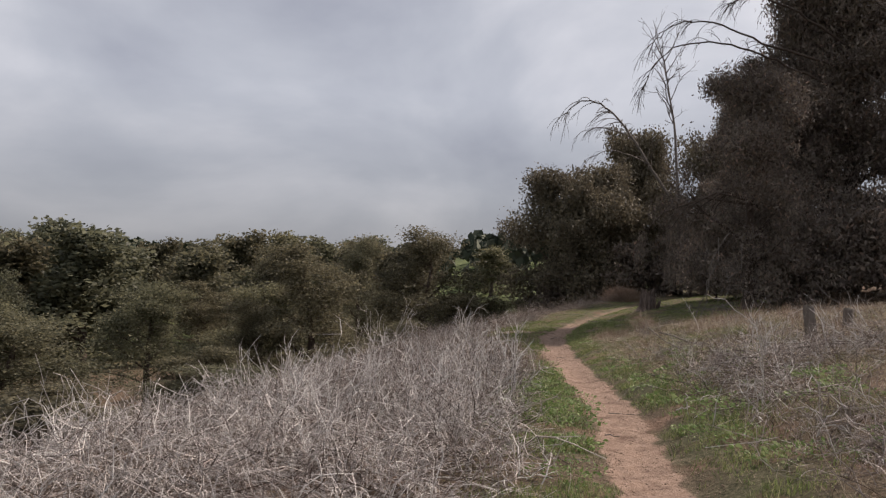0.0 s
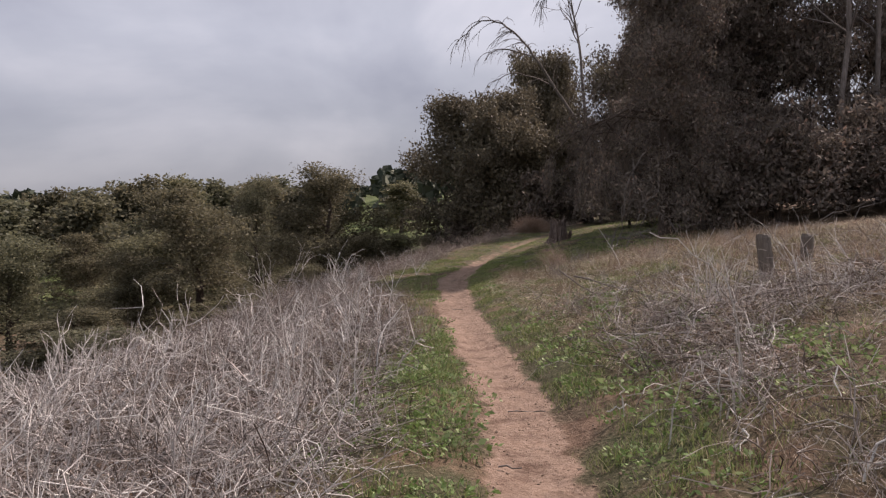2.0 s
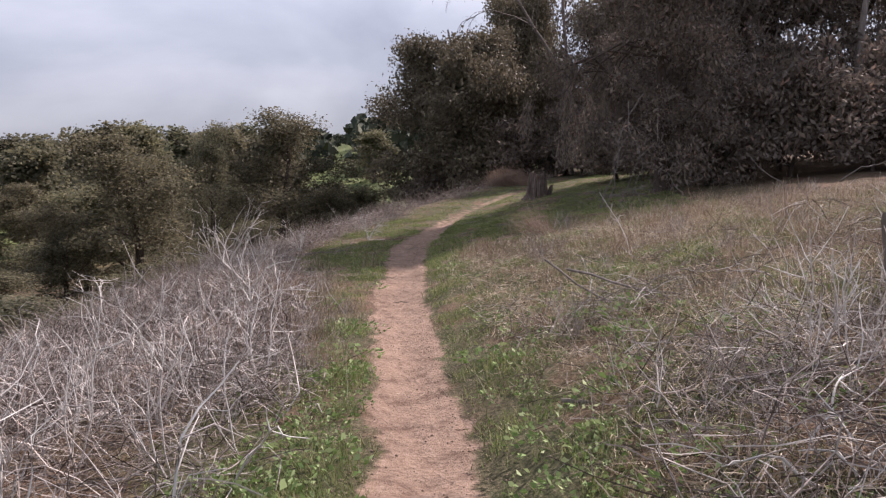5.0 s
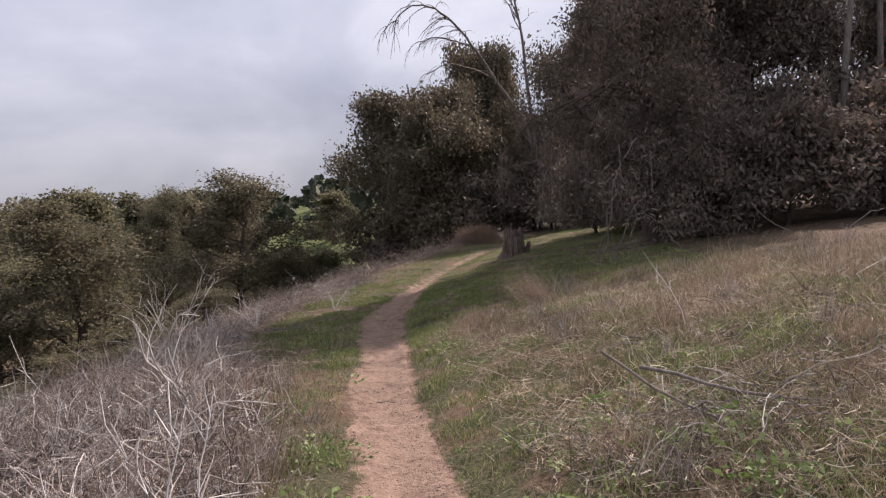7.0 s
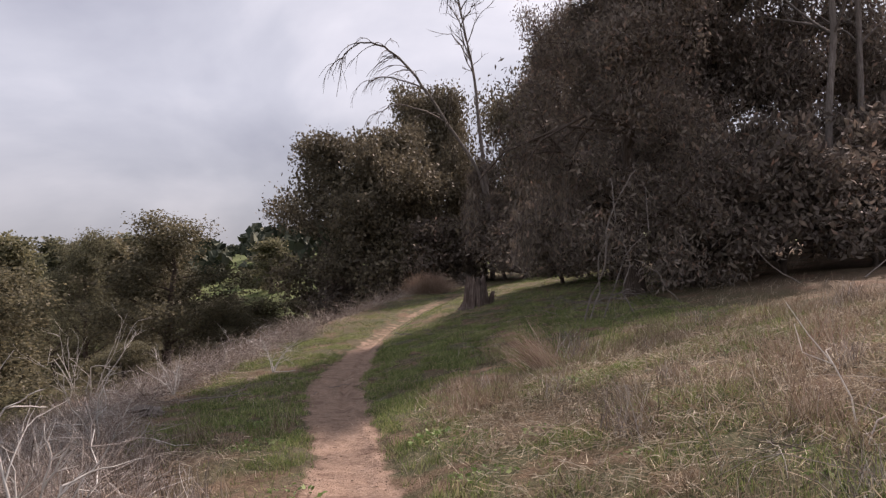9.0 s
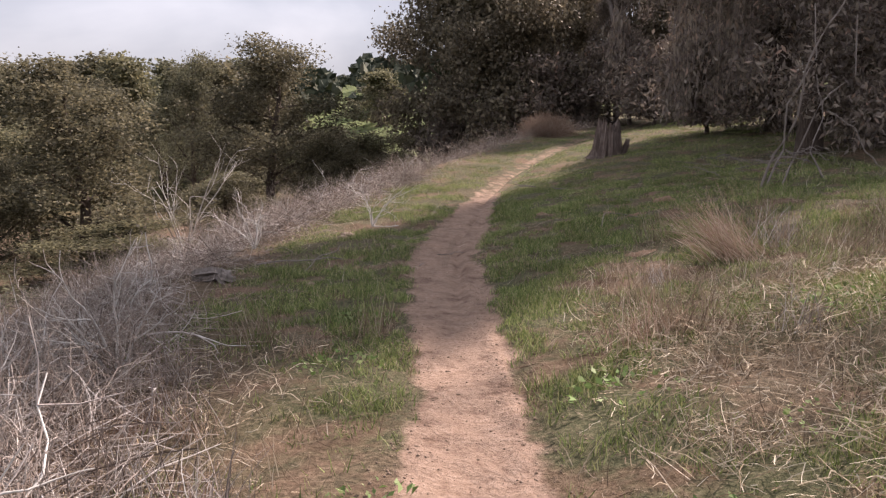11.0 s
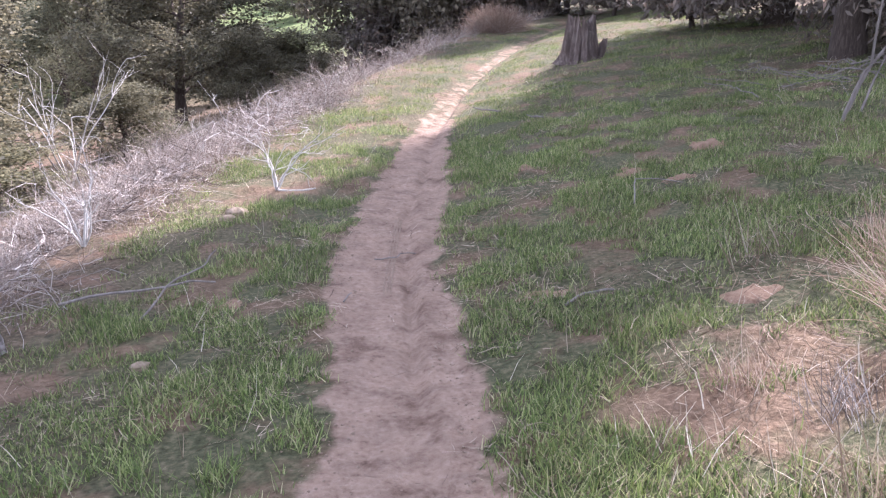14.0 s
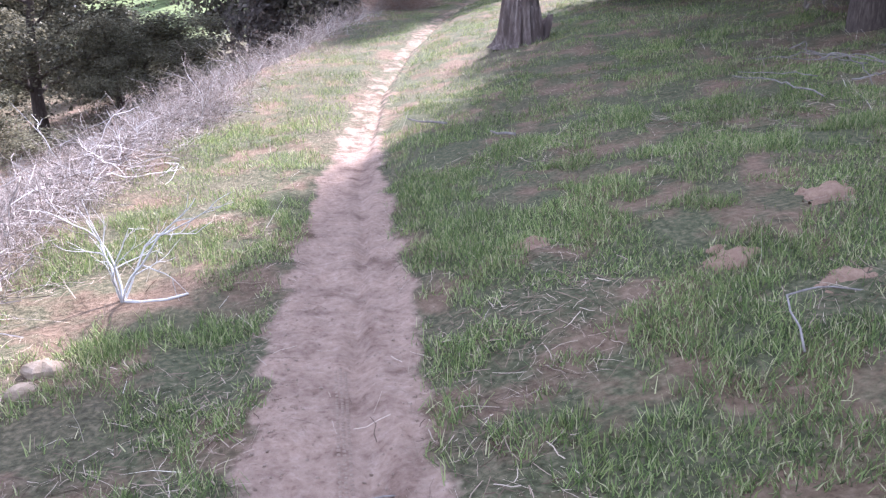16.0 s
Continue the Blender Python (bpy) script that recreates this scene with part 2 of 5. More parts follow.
def tubes(P, R, sides=3):
    """Tubes along polylines P (n, k, 3) with radii R (n, k)."""
    P = np.asarray(P, float)
    n, k, _ = P.shape
    T = np.gradient(P, axis=1)
    T /= np.linalg.norm(T, axis=2, keepdims=True) + 1e-9
    ref = np.where(np.abs(T[..., 2:3]) > 0.9, np.array([1.0, 0, 0]), np.array([0, 0, 1.0]))
    A = np.cross(T, ref)
    A /= np.linalg.norm(A, axis=2, keepdims=True) + 1e-9
    B = np.cross(T, A)
    ang = np.arange(sides) * 2 * np.pi / sides
    V = P[:, :, None] + R[:, :, None, None] * (np.cos(ang)[:, None] * A[:, :, None] + np.sin(ang)[:, None] * B[:, :, None])
    base = (np.arange(n)[:, None, None] * k + np.arange(k - 1)[None, :, None]) * sides
    s = np.arange(sides)[None, None, :]
    s2 = (s + 1) % sides
    Q = np.stack([base + s, base + s2, base + sides + s2, base + sides + s], -1).reshape(-1, 4)
    return V.reshape(-1, 3), Q


def ribbons(P, W, side):
    """Blades along polylines P (n, k, 3), half widths W (n, k), across the vectors side (n, 3)."""
    n, k, _ = P.shape
    off = side[:, None, :] * W[..., None]
    V = np.stack([P - off, P + off], 2)
    base = (np.arange(n)[:, None] * k + np.arange(k - 1)[None, :]) * 2
    Q = np.stack([base, base + 1, base + 3, base + 2], -1).reshape(-1, 4)
    return V.reshape(-1, 3), Q


def leaves(C, D, L, W, rng):
    """Folded leaves: centres C, directions D, lengths L, half widths W."""
    n = len(C)
    D = D / (np.linalg.norm(D, axis=1, keepdims=True) + 1e-9)
    S = np.cross(D, rng.normal(size=(n, 3)))
    S /= np.linalg.norm(S, axis=1, keepdims=True) + 1e-9
    N = np.cross(D, S)
    L, W = L[:, None], W[:, None]
    V = np.stack([C - D * L / 2, C + S * W + N * W * 0.5, C + D * L / 2, C - S * W + N * W * 0.5], 1)
    return V.reshape(-1, 3), np.arange(n * 4).reshape(-1, 4)


def joined(pieces):
    vs, qs, at = [], [], 0
    for v, q in pieces:
        vs.append(v), qs.append(q + at)
        at += len(v)
    return np.concatenate(vs), np.concatenate(qs)


def part(name, pieces, mat, parent=None, label=""):
    v, q = joined(pieces) if isinstance(pieces, list) else pieces
    ob = new(name, mesh_np(name, v, q, (mat,)))
    ob.parent = parent
    if label:
        ob["label"] = label
    return ob


def bent(rng, base, heading, length, k, wander, droop):
    """Polylines that wander from base along heading. All arrays have n rows."""
    n = len(base)
    P = np.zeros((n, k, 3))
    P[:, 0] = base
    d = heading / (np.linalg.norm(heading, axis=1, keepdims=True) + 1e-9)
    step = (length / (k - 1))[:, None]
    for i in range(1, k):
        d = d + rng.normal(scale=wander, size=(n, 3)) - np.array([0, 0, 1.0]) * np.asarray(droop).reshape(-1, 1)
        d = d / (np.linalg.norm(d, axis=1, keepdims=True) + 1e-9)
        P[:, i] = P[:, i - 1] + d * step
    return P


# ---------------------------------------------------------------- ground
def ground_material():
    m, t, b = material("ground", 0.95, 0.1)
    co = t.nodes.new("ShaderNodeTexCoord").outputs["Object"]
    at = t.nodes.new("ShaderNodeAttribute")
    at.attribute_name = "cover"
    sep = t.nodes.new("ShaderNodeSeparateColor")
    t.links.new(at.outputs["Color"], sep.inputs[0])
    fine = noise_node(t, 30.0, 6.0, 0.62, co)
    clod = noise_node(t, 11.0, 5.0, 0.6, co)
    mid = noise_node(t, 4.5, 5.0, 0.6, co)
    big = noise_node(t, 0.55, 4.0, 0.5, co)
    dirt = ramp_node(t, [(0.30, (0.11, 0.071, 0.053)), (0.42, (0.209, 0.143, 0.106)), (0.56, (0.26, 0.187, 0.143)), (0.72, (0.322, 0.245, 0.195))])
    blend = t.nodes.new("ShaderNodeMix")
    blend.inputs[0].default_value = 0.35
    t.links.new(fine.outputs["Fac"], blend.inputs[2])
    t.links.new(clod.outputs["Fac"], blend.inputs[3])
    t.links.new(blend.outputs[0], dirt.inputs["Fac"])
    tone = ramp_node(t, [(0.32, (0.6, 0.55, 0.53)), (0.46, (0.95, 0.93, 0.92)), (0.7, (1.14, 1.12, 1.1))])
    t.links.new(mid.outputs["Fac"], tone.inputs["Fac"])
    dirt_c = mix_node(t, 1.0, dirt.outputs["Color"], tone.outputs["Color"], "MULTIPLY")
    soil = ramp_node(t, [(0.3, (0.045, 0.033, 0.022)), (0.5, (0.098, 0.072, 0.048)), (0.72, (0.19, 0.142, 0.098))])
    t.links.new(fine.outputs["Fac"], soil.inputs["Fac"])
    moss = ramp_node(t, [(0.3, (0.032, 0.034, 0.017)), (0.5, (0.07, 0.07, 0.036)), (0.72, (0.15, 0.13, 0.08))])
    t.links.new(fine.outputs["Fac"], moss.inputs["Fac"])
    c = mix_node(t, sep.outputs["Green"], soil.outputs["Color"], moss.outputs["Color"])
    # ragged edge of the trail
    e = t.nodes.new("ShaderNodeMath")
    e.operation = "MULTIPLY_ADD"
    t.links.new(mid.outputs["Fac"], e.inputs[0])
    e.inputs[1].default_value = 1.1
    e2 = t.nodes.new("ShaderNodeMath")
    e2.operation = "ADD"
    t.links.new(sep.outputs["Red"], e.inputs[2])
    t.links.new(e.outputs[0], e2.inputs[0])
    e2.inputs[1].default_value = -0.55
    edge = t.nodes.new("ShaderNodeMapRange")
    edge.inputs["From Min"].default_value, edge.inputs["From Max"].default_value = 0.36, 0.62
    t.links.new(e2.outputs[0], edge.inputs["Value"])
    patch = noise_node(t, 1.5, 6.0, 0.62, co)
    pr = t.nodes.new("ShaderNodeMapRange")
    pr.inputs["From Min"].default_value, pr.inputs["From Max"].default_value = 0.50, 0.60
    pr.inputs["To Max"].default_value = 0.62
    t.links.new(patch.outputs["Fac"], pr.inputs["Value"])
    earth = mix_node(t, 1.0, dirt_c, (0.70, 0.62, 0.58), "MULTIPLY")
    c = mix_node(t, pr.outputs["Result"], c, earth)
    c = mix_node(t, edge.outputs["Result"], c, dirt_c)
    field = ramp_node(t, [(0.35, (0.07, 0.09, 0.035)), (0.65, (0.14, 0.165, 0.06))])
    t.links.new(big.outputs["Fac"], field.inputs["Fac"])
    c = mix_node(t, sep.outputs["Blue"], c, field.outputs["Color"])
    t.links.new(c, b.inputs["Base Color"])
    bp = t.nodes.new("ShaderNodeBump")
    bp.inputs["Strength"].default_value, bp.inputs["Distance"].default_value = 0.9, 0.025
    t.links.new(fine.outputs["Fac"], bp.inputs["Height"])
    bp2 = t.nodes.new("ShaderNodeBump")
    bp2.inputs["Strength"].default_value, bp2.inputs["Distance"].default_value = 0.5, 0.05
    t.links.new(mid.outputs["Fac"], bp2.inputs["Height"])
    t.links.new(bp.outputs[0], bp2.inputs["Normal"])
    t.links.new(bp2.outputs[0], b.inputs["Normal"])
    return m


def spread(lo, hi, step, grow, end_lo, end_hi):
    core = list(np.arange(lo, hi + 1e-6, step))
    a, s = lo, step
    while a > end_lo:
        s *= grow
        a -= s
        core.insert(0, a)
    a, s = hi, step
    while a < end_hi:
        s *= grow
        a += s
        core.append(a)
    return np.array(core)


half_width = smooth_knots([(-40, 0.21), (14, 0.205), (17, 0.245), (21, 0.275), (24, 0.33), (28, 0.25), (32, 0.185), (90, 0.18)])


def trail_off(x, y, u):
    """Metres outside the ragged edge of the trail (negative: on it)."""
    side = np.where(u > 0, 5.0, 0.0)
    rag = 0.07 * (vnoise(x + side, y, 0.5, 61) - 0.5) + 0.10 * (vnoise(x + side, y, 0.16, 62) - 0.5) + 0.05 * (vnoise(side, y, 1.7, 63) - 0.5)
    return np.abs(u) - half_width(y) - rag


def green_at(x, y):
    u = x - trail_x(y)
    g = np.exp(-((np.abs(u) - 0.65) / 0.45) ** 2) * smoothstep(0.25, 0.55, vnoise(x, y, 1.1, 21)) * 1.2
    verge = smoothstep(0.3, 0.45, -u) * (1 - smoothstep(1.2, 1.7, -u)) * smoothstep(6, 9, y) * (1 - 0.6 * smoothstep(12.5, 14.5, y)) * (0.55 + 0.6 * vnoise(x, y, 0.7, 34))
    bank = smoothstep(0.35, 0.6, u) * (1 - smoothstep(1.6, 3.2, u)) * smoothstep(0.36, 0.56, vnoise(x, y, 0.9, 35)) * (0.45 + 0.5 * smoothstep(10, 13, y))
    g = np.maximum(g, np.maximum(verge, bank))
    lawn = smoothstep(18, 22, y + 0.3 * (x - 3)) * np.where(u > 0, 1 - smoothstep(6, 9, u), 1 - smoothstep(1.6, 2.6, -u))
    g = np.maximum(g, smoothstep(0.26, 0.5, vnoise(x, y, 0.8, 33)) * smoothstep(8, 11, y) * (u > 0) * (1 - smoothstep(5.5, 8, u)))
    return np.clip(np.maximum(g, lawn * (0.35 + 0.8 * vnoise(x, y, 0.6, 22))), 0, 1)


def build_ground():
    us = np.unique(np.round(np.concatenate([spread(-3.2, 6.4, 0.08, 1.09, -1900, 1900), np.arange(-0.42, 0.43, 0.027)]), 3))
    ys = np.unique(np.round(np.concatenate([spread(-4, 40, 0.13, 1.07, -700, 2400), np.arange(6, 27, 0.06)]), 3))
    U, Y = np.meshgrid(us, ys)
    X = U + trail_x(Y)
    Z = land(X, Y)
    nx, ny = len(us), len(ys)
    i = np.arange(ny - 1)[:, None] * nx + np.arange(nx - 1)[None, :]
    Q = np.stack([i, i + 1, i + nx + 1, i + nx], -1).reshape(-1, 4)
    me = mesh_np("ground", np.stack([X, Y, Z], -1), Q, (ground_material(),))
    col = me.color_attributes.new("cover", "FLOAT_COLOR", "POINT")
    red = 1 - smoothstep(-0.10, 0.20, trail_off(X, Y, U))
    red = np.where(Y > 60, 0, red) * (1 - 0.55 * smoothstep(27.5, 31, Y))
    far = smoothstep(60, 110, np.hypot(X, Y))
    rgba = np.stack([red, green_at(X, Y), far, np.ones_like(red)], -1)
    col.data.foreach_set("color", rgba.astype(np.float32).ravel())
    tagged(new("ground", me), "hillside of dry soil and green grass with a worn dirt trail", "ground", kind="structure")


build_ground()


# ---------------------------------------------------------------- scattering
def scatter(rng, n, u0, u1, y0, y1, density):
    """About n places between the given bounds beside the trail, kept by the density there (0 to 1)."""
    u, y = rng.uniform(u0, u1, n), rng.uniform(y0, y1, n)
    x = u + trail_x(y)
    keep = rng.random(n) < density(x, y, u)
    x, y = x[keep], y[keep]
    return np.stack([x, y, land(x, y)], 1)


def stuff(name, pieces, mat, label, category):
    ob = part(name, pieces, mat)
    return tagged(ob, label, category, kind="stuff")


def blades(rng, base, tall, half, lean, droop, k=4):
    n = len(base)
    a = rng.uniform(0, 2 * np.pi, n)
    head = np.stack([np.cos(a) * lean, np.sin(a) * lean, np.ones(n)], 1)
    P = bent(rng, base, head, tall, k, 0.12, droop)
    W = half[:, None] * np.linspace(1, 0.12, k)[None, :] ** 0.7
    b = a + np.pi / 2 + rng.normal(scale=0.6, size=n)
    return ribbons(P, W, np.stack([np.cos(b), np.sin(b), np.zeros(n)], 1))


def build_green_grass():
    rng = np.random.default_rng(5)
    def dens(x, y, u):
        clump = smoothstep(0.37, 0.6, 0.6 * vnoise(x, y, 0.33, 24) + 0.4 * vnoise(x, y, 0.11, 26))
        return green_at(x, y) * smoothstep(0.0, 0.16, trail_off(x, y, u)) * clump
    p = np.concatenate([scatter(rng, 240000, -2.6, 3.4, 3, 19, dens), scatter(rng, 300000, -2.6, 6.2, 18.5, 31, dens), scatter(rng, 230000, -2.2, 4.6, 19, 28, dens), scatter(rng, 150000, 3.4, 7.5, 9, 19, dens), scatter(rng, 190000, -3, 9, 30.5, 46, dens)])
    n = len(p)
    tall = rng.uniform(0.025, 0.10, n) * (0.5 + 0.9 * vnoise(p[:, 0], p[:, 1], 0.45, 25)) * np.where(p[:, 1] > 19, 0.8, 0.9)
    stuff("green_grass", [blades(rng, p, tall, rng.uniform(0.0015, 0.0036, n), rng.uniform(0.1, 1.0, n), 0.14, 3)], M_GRASS, "short green grass along the trail and under the trees", "grass")


def build_dry_grass():
    rng = np.random.default_rng(6)
    def dens(x, y, u):
        right = smoothstep(0.5, 1.3, u) * (0.6 + 0.4 * smoothstep(11, 15, y)) * (1 - smoothstep(19, 23, y - 0.25 * (u - 1)))
        crest = smoothstep(3.0, 4.5, u) * 0.6
        left = smoothstep(0.35, 0.8, -u) * (0.5 + 0.45 * smoothstep(11, 13, y) * (1 - smoothstep(18, 20, y)) - 0.25 * smoothstep(18, 23, y))
        strip = 0.10 - 0.07 * smoothstep(19, 21, y)
        return np.clip(np.maximum(np.maximum(right, crest), np.maximum(left, strip)), 0, 1) * smoothstep(0.22, 0.6, vnoise(x, y, 0.45, 27)) * smoothstep(0.02, 0.2, trail_off(x, y, u))
    p = np.concatenate([scatter(rng, 60000, -4.5, 9, 2, 30, dens), scatter(rng, 110000, 0.4, 7.5, 9.5, 22, dens), scatter(rng, 26000, -5, 12, 30, 46, dens), scatter(rng, 42000, 0.9, 7.5, 2.5, 10.5, dens)])
    n = len(p)
    tall = rng.uniform(0.06, 0.26, n) * (0.6 + 0.8 * vnoise(p[:, 0], p[:, 1], 0.9, 28))
    tall *= np.where((p[:, 0] < trail_x(p[:, 1])) & (p[:, 1] > 12) & (p[:, 1] < 19.5), 1.5, 1.0)
    stuff("dry_grass", [blades(rng, p, tall, rng.uniform(0.0012, 0.003, n), rng.uniform(0.3, 1.6, n), rng.uniform(0.05, 0.35, n), 3)], M_STRAW, "matted tan dry grass on the slope", "grass")


def build_litter():
    rng = np.random.default_rng(7)
    def dens(x, y, u):
        return np.clip(0.05 + smoothstep(0.2, 0.5, np.abs(u)), 0, 1) * smoothstep(0.35, 0.65, vnoise(x, y, 0.5, 29))
    p = np.concatenate([scatter(rng, 62000, -3.5, 7, 2, 32, dens), scatter(rng, 30000, -2.2, 5, 19, 28, dens)])
    n = len(p)
    p[:, 2] += rng.uniform(0.004, 0.02, n)
    a = rng.uniform(0, 2 * np.pi, n)
    P = bent(rng, p, np.stack([np.cos(a), np.sin(a), rng.normal(scale=0.12, size=n)], 1), rng.uniform(0.03, 0.22, n) ** 1.2, 4, 0.18, 0.03)
    P[..., 2] = np.maximum(P[..., 2], land(P[..., 0], P[..., 1]) + 0.002)
    R = rng.uniform(0.0009, 0.0024, n)[:, None] * np.ones((1, 4))
    side = rng.normal(size=(n, 3)) * np.array([1, 1, 0.4])
    side /= np.linalg.norm(side, axis=1, keepdims=True)
    stuff("ground_litter", [ribbons(P, R, side)], M_LITTER, "broken stems and leaf litter on the soil", "litter")


def brush(rng, base, tall, spread_, thick, twigs=2, k=5):
    """Tangled dead stems with side twigs."""
    n = len(base)
    a = rng.uniform(0, 2 * np.pi, n)
    head = np.stack([np.cos(a) * spread_, np.sin(a) * spread_, np.ones(n)], 1)
    P = bent(rng, base, head, tall, k, 0.40, rng.uniform(-0.06, 0.26, n))
    low = land(P[..., 0], P[..., 1]) + 0.01
    P[..., 2] = np.maximum(P[..., 2], low)
    P[:, 0, 2] -= 0.02
    R = thick[:, None] * np.linspace(1, 0.4, k)[None, :]
    out = [tubes(P, R)]
    for _ in range(twigs):
        i = rng.integers(1, k - 1, n)
        s = P[np.arange(n), i]
        h = P[np.arange(n), i + 1] - s + rng.normal(scale=0.16, size=(n, 3))
        T = bent(rng, s, h, tall * rng.uniform(0.2, 0.6, n), 3, 0.35, rng.uniform(-0.05, 0.2, n))
        T[..., 2] = np.maximum(T[..., 2], land(T[..., 0], T[..., 1]) + 0.01)
        out.append(tubes(T, thick[:, None] * 0.55 * np.linspace(1, 0.5, 3)[None, :]))
    return out


def mat_of_stems(rng, base, long, thick, lift):
    """Fallen stems that lie over one another."""
    n = len(base)
    a = rng.uniform(0, 2 * np.pi, n)
    s = base.copy()
    s[:, 2] += lift
    P = bent(rng, s, np.stack([np.cos(a), np.sin(a), rng.normal(scale=0.35, size=n)], 1), long, 4, 0.3, 0.05)
    P[..., 2] = np.maximum(P[..., 2], land(P[..., 0], P[..., 1]) + 0.008)
    b = rng.normal(size=(n, 3))
    b /= np.linalg.norm(b, axis=1, keepdims=True)
    return [ribbons(P, thick[:, None] * np.ones((1, 4)), b)]


brush_edge = smooth_knots([(-40, 0.9), (12, 0.65), (17, 0.65), (19.5, 1.6), (24, 2.0), (30, 1.75), (60, 1.5)])


def left_brush(x, y, u):
    near = smoothstep(0.8, 1.4, -u + 0.6 * (vnoise(x, y, 1.0, 41) - 0.5)) * (1 - smoothstep(10, 14, y))
    lane = smoothstep(0.0, 0.6, -u - brush_edge(y) + 0.7 * (vnoise(x, y, 0.9, 42) - 0.5)) * smoothstep(8, 13, y)
    gap = smoothstep(0.35, 0.75, np.hypot(x - 0.98, (y - 22.7) * 0.7)) * smoothstep(0.3, 0.55, np.hypot(x - 1.24, y - 24.9))
    return np.maximum(near, lane) * gap


def right_brush(x, y, u):
    heap = 0.4 * np.exp(-((x - 3.6) / 0.7) ** 2 - ((y - 13.4) / 0.6) ** 2)
    a = smoothstep(0.8, 1.5, u + 0.7 * (vnoise(x, y, 1.1, 45) - 0.5)) * (1 - smoothstep(10.5, 13.5, y)) * smoothstep(0.24, 0.46, vnoise(x, y, 1.5, 46))
    thin = 0.10 * smoothstep(1.2, 2.2, u)
    return np.clip(np.maximum(np.maximum(a, heap), thin), 0, 1)


def build_brush():
    rng = np.random.default_rng(8)
    def stems(x, y, u):
        return left_brush(x, y, u) * (0.4 + 0.7 * smoothstep(0.3, 0.6, vnoise(x, y, 0.8, 43)))
    p = np.concatenate([scatter(rng, 9500, -8.5, -0.4, 2.4, 16.5, stems), scatter(rng, 6500, -5, -0.8, 12.5, 18.5, stems)])
    n = len(p)
    hill = 0.6 + 0.8 * vnoise(p[:, 0], p[:, 1], 1.3, 44)
    tall = rng.uniform(0.22, 0.72, n) * hill * (0.62 + 0.23 * smoothstep(5, 9, p[:, 1]) - 0.12 * smoothstep(13, 16, p[:, 1]))
    stuff("dead_brush", brush(rng, p, tall, rng.uniform(0.2, 1.4, n), 0.002 + 0.0045 * rng.random(n) ** 1.6), M_TWIG, "tangled bleached dead weed stems beside the trail", "brush")
    p = scatter(rng, 26000, -5, -1.0, 16, 33, stems)
    n = len(p)
    tall = rng.uniform(0.25, 0.8, n) * (0.6 + 0.8 * vnoise(p[:, 0], p[:, 1], 1.3, 44)) * 0.85
    stuff("dead_brush", brush(rng, p, tall, rng.uniform(0.1, 1.1, n), 0.0015 + 0.0028 * rng.random(n) ** 2), M_TAN, "pinkish tan dead brush along the edge of the slope", "brush")
    p = np.concatenate([scatter(rng, 40000, -8.5, -0.3, 2.2, 14, left_brush), scatter(rng, 30000, -5, -0.9, 14, 33, left_brush), scatter(rng, 30000, 0.6, 8, 2, 16, right_brush)])
    n = len(p)
    stuff("fallen_stems", mat_of_stems(rng, p, rng.uniform(0.1, 0.55, n), rng.uniform(0.0012, 0.0034, n), rng.uniform(0, 0.3, n) ** 1.3), M_MAT, "grey mat of fallen dead stems under the brush", "brush")
    p = scatter(rng, 13500, 0.7, 8, 2.2, 16, right_brush)
    n = len(p)
    tall = rng.uniform(0.22, 0.66, n) * (0.6 + 0.7 * vnoise(p[:, 0], p[:, 1], 1.0, 47))
    stuff("dead_brush", brush(rng, p, tall, rng.uniform(0.5, 2.4, n), 0.0018 + 0.0045 * rng.random(n) ** 1.6), M_TWIG, "low grey tangle of dead weed stems on the bank", "brush")
    def field(x, y, u):
        return smoothstep(0.5, 1.1, np.abs(u)) * (1 - smoothstep(19.5, 21, y - 0.35 * u)) * (0.35 + 0.65 * smoothstep(0.35, 0.6, vnoise(x, y, 0.7, 49)))
    p = np.concatenate([scatter(rng, 52000, 0.4, 8, 9.5, 20, field), scatter(rng, 5000, -2.2, -0.4, 12, 22, field)])
    n = len(p)
    stuff("fallen_straw", mat_of_stems(rng, p, rng.uniform(0.04, 0.2, n), rng.uniform(0.001, 0.0026, n), rng.uniform(0.0, 0.1, n)), M_BRIGHT, "bright fallen straws over the dry slope", "straw")
    def tall_ones(x, y, u):
        return left_brush(x, y, u) * smoothstep(0.42, 0.62, vnoise(x, y, 0.9, 48))
    p = np.concatenate([scatter(rng, 1500, -8, -0.5, 5.0, 14, tall_ones), scatter(rng, 300, -4.5, -1.2, 14, 20, tall_ones), scatter(rng, 260, -4.5, -1.2, 20, 32, tall_ones), scatter(rng, 900, 1.0, 7, 2.6, 11, right_brush)])
    n = len(p)
    stuff("dead_stalks", brush(rng, p, rng.uniform(0.4, 0.95, n) * np.where(p[:, 0] > trail_x(p[:, 1]), 0.5, 1.0), rng.uniform(0.1, 0.9, n), rng.uniform(0.0035, 0.009, n), 3, 7), M_STALK, "thick bleached dead stalks standing in the brush", "brush")
    p = scatter(rng, 1500, -5, -0.7, 3.6, 9.5, left_brush)
    n = len(p)
    stuff("dead_stalks", brush(rng, p, rng.uniform(0.35, 0.75, n), rng.uniform(0.4, 1.8, n), rng.uniform(0.003, 0.0062, n), 3, 8), M_STALK, "curved bleached dead stalks lying over the brush", "brush")
    def band(x, y, u):
        return smoothstep(1.5, 2.3, -u) * (1 - 0.4 * smoothstep(40, 48, y))
    p = scatter(rng, 3500, -6, -1.4, 32.5, 54, band)
    n = len(p)
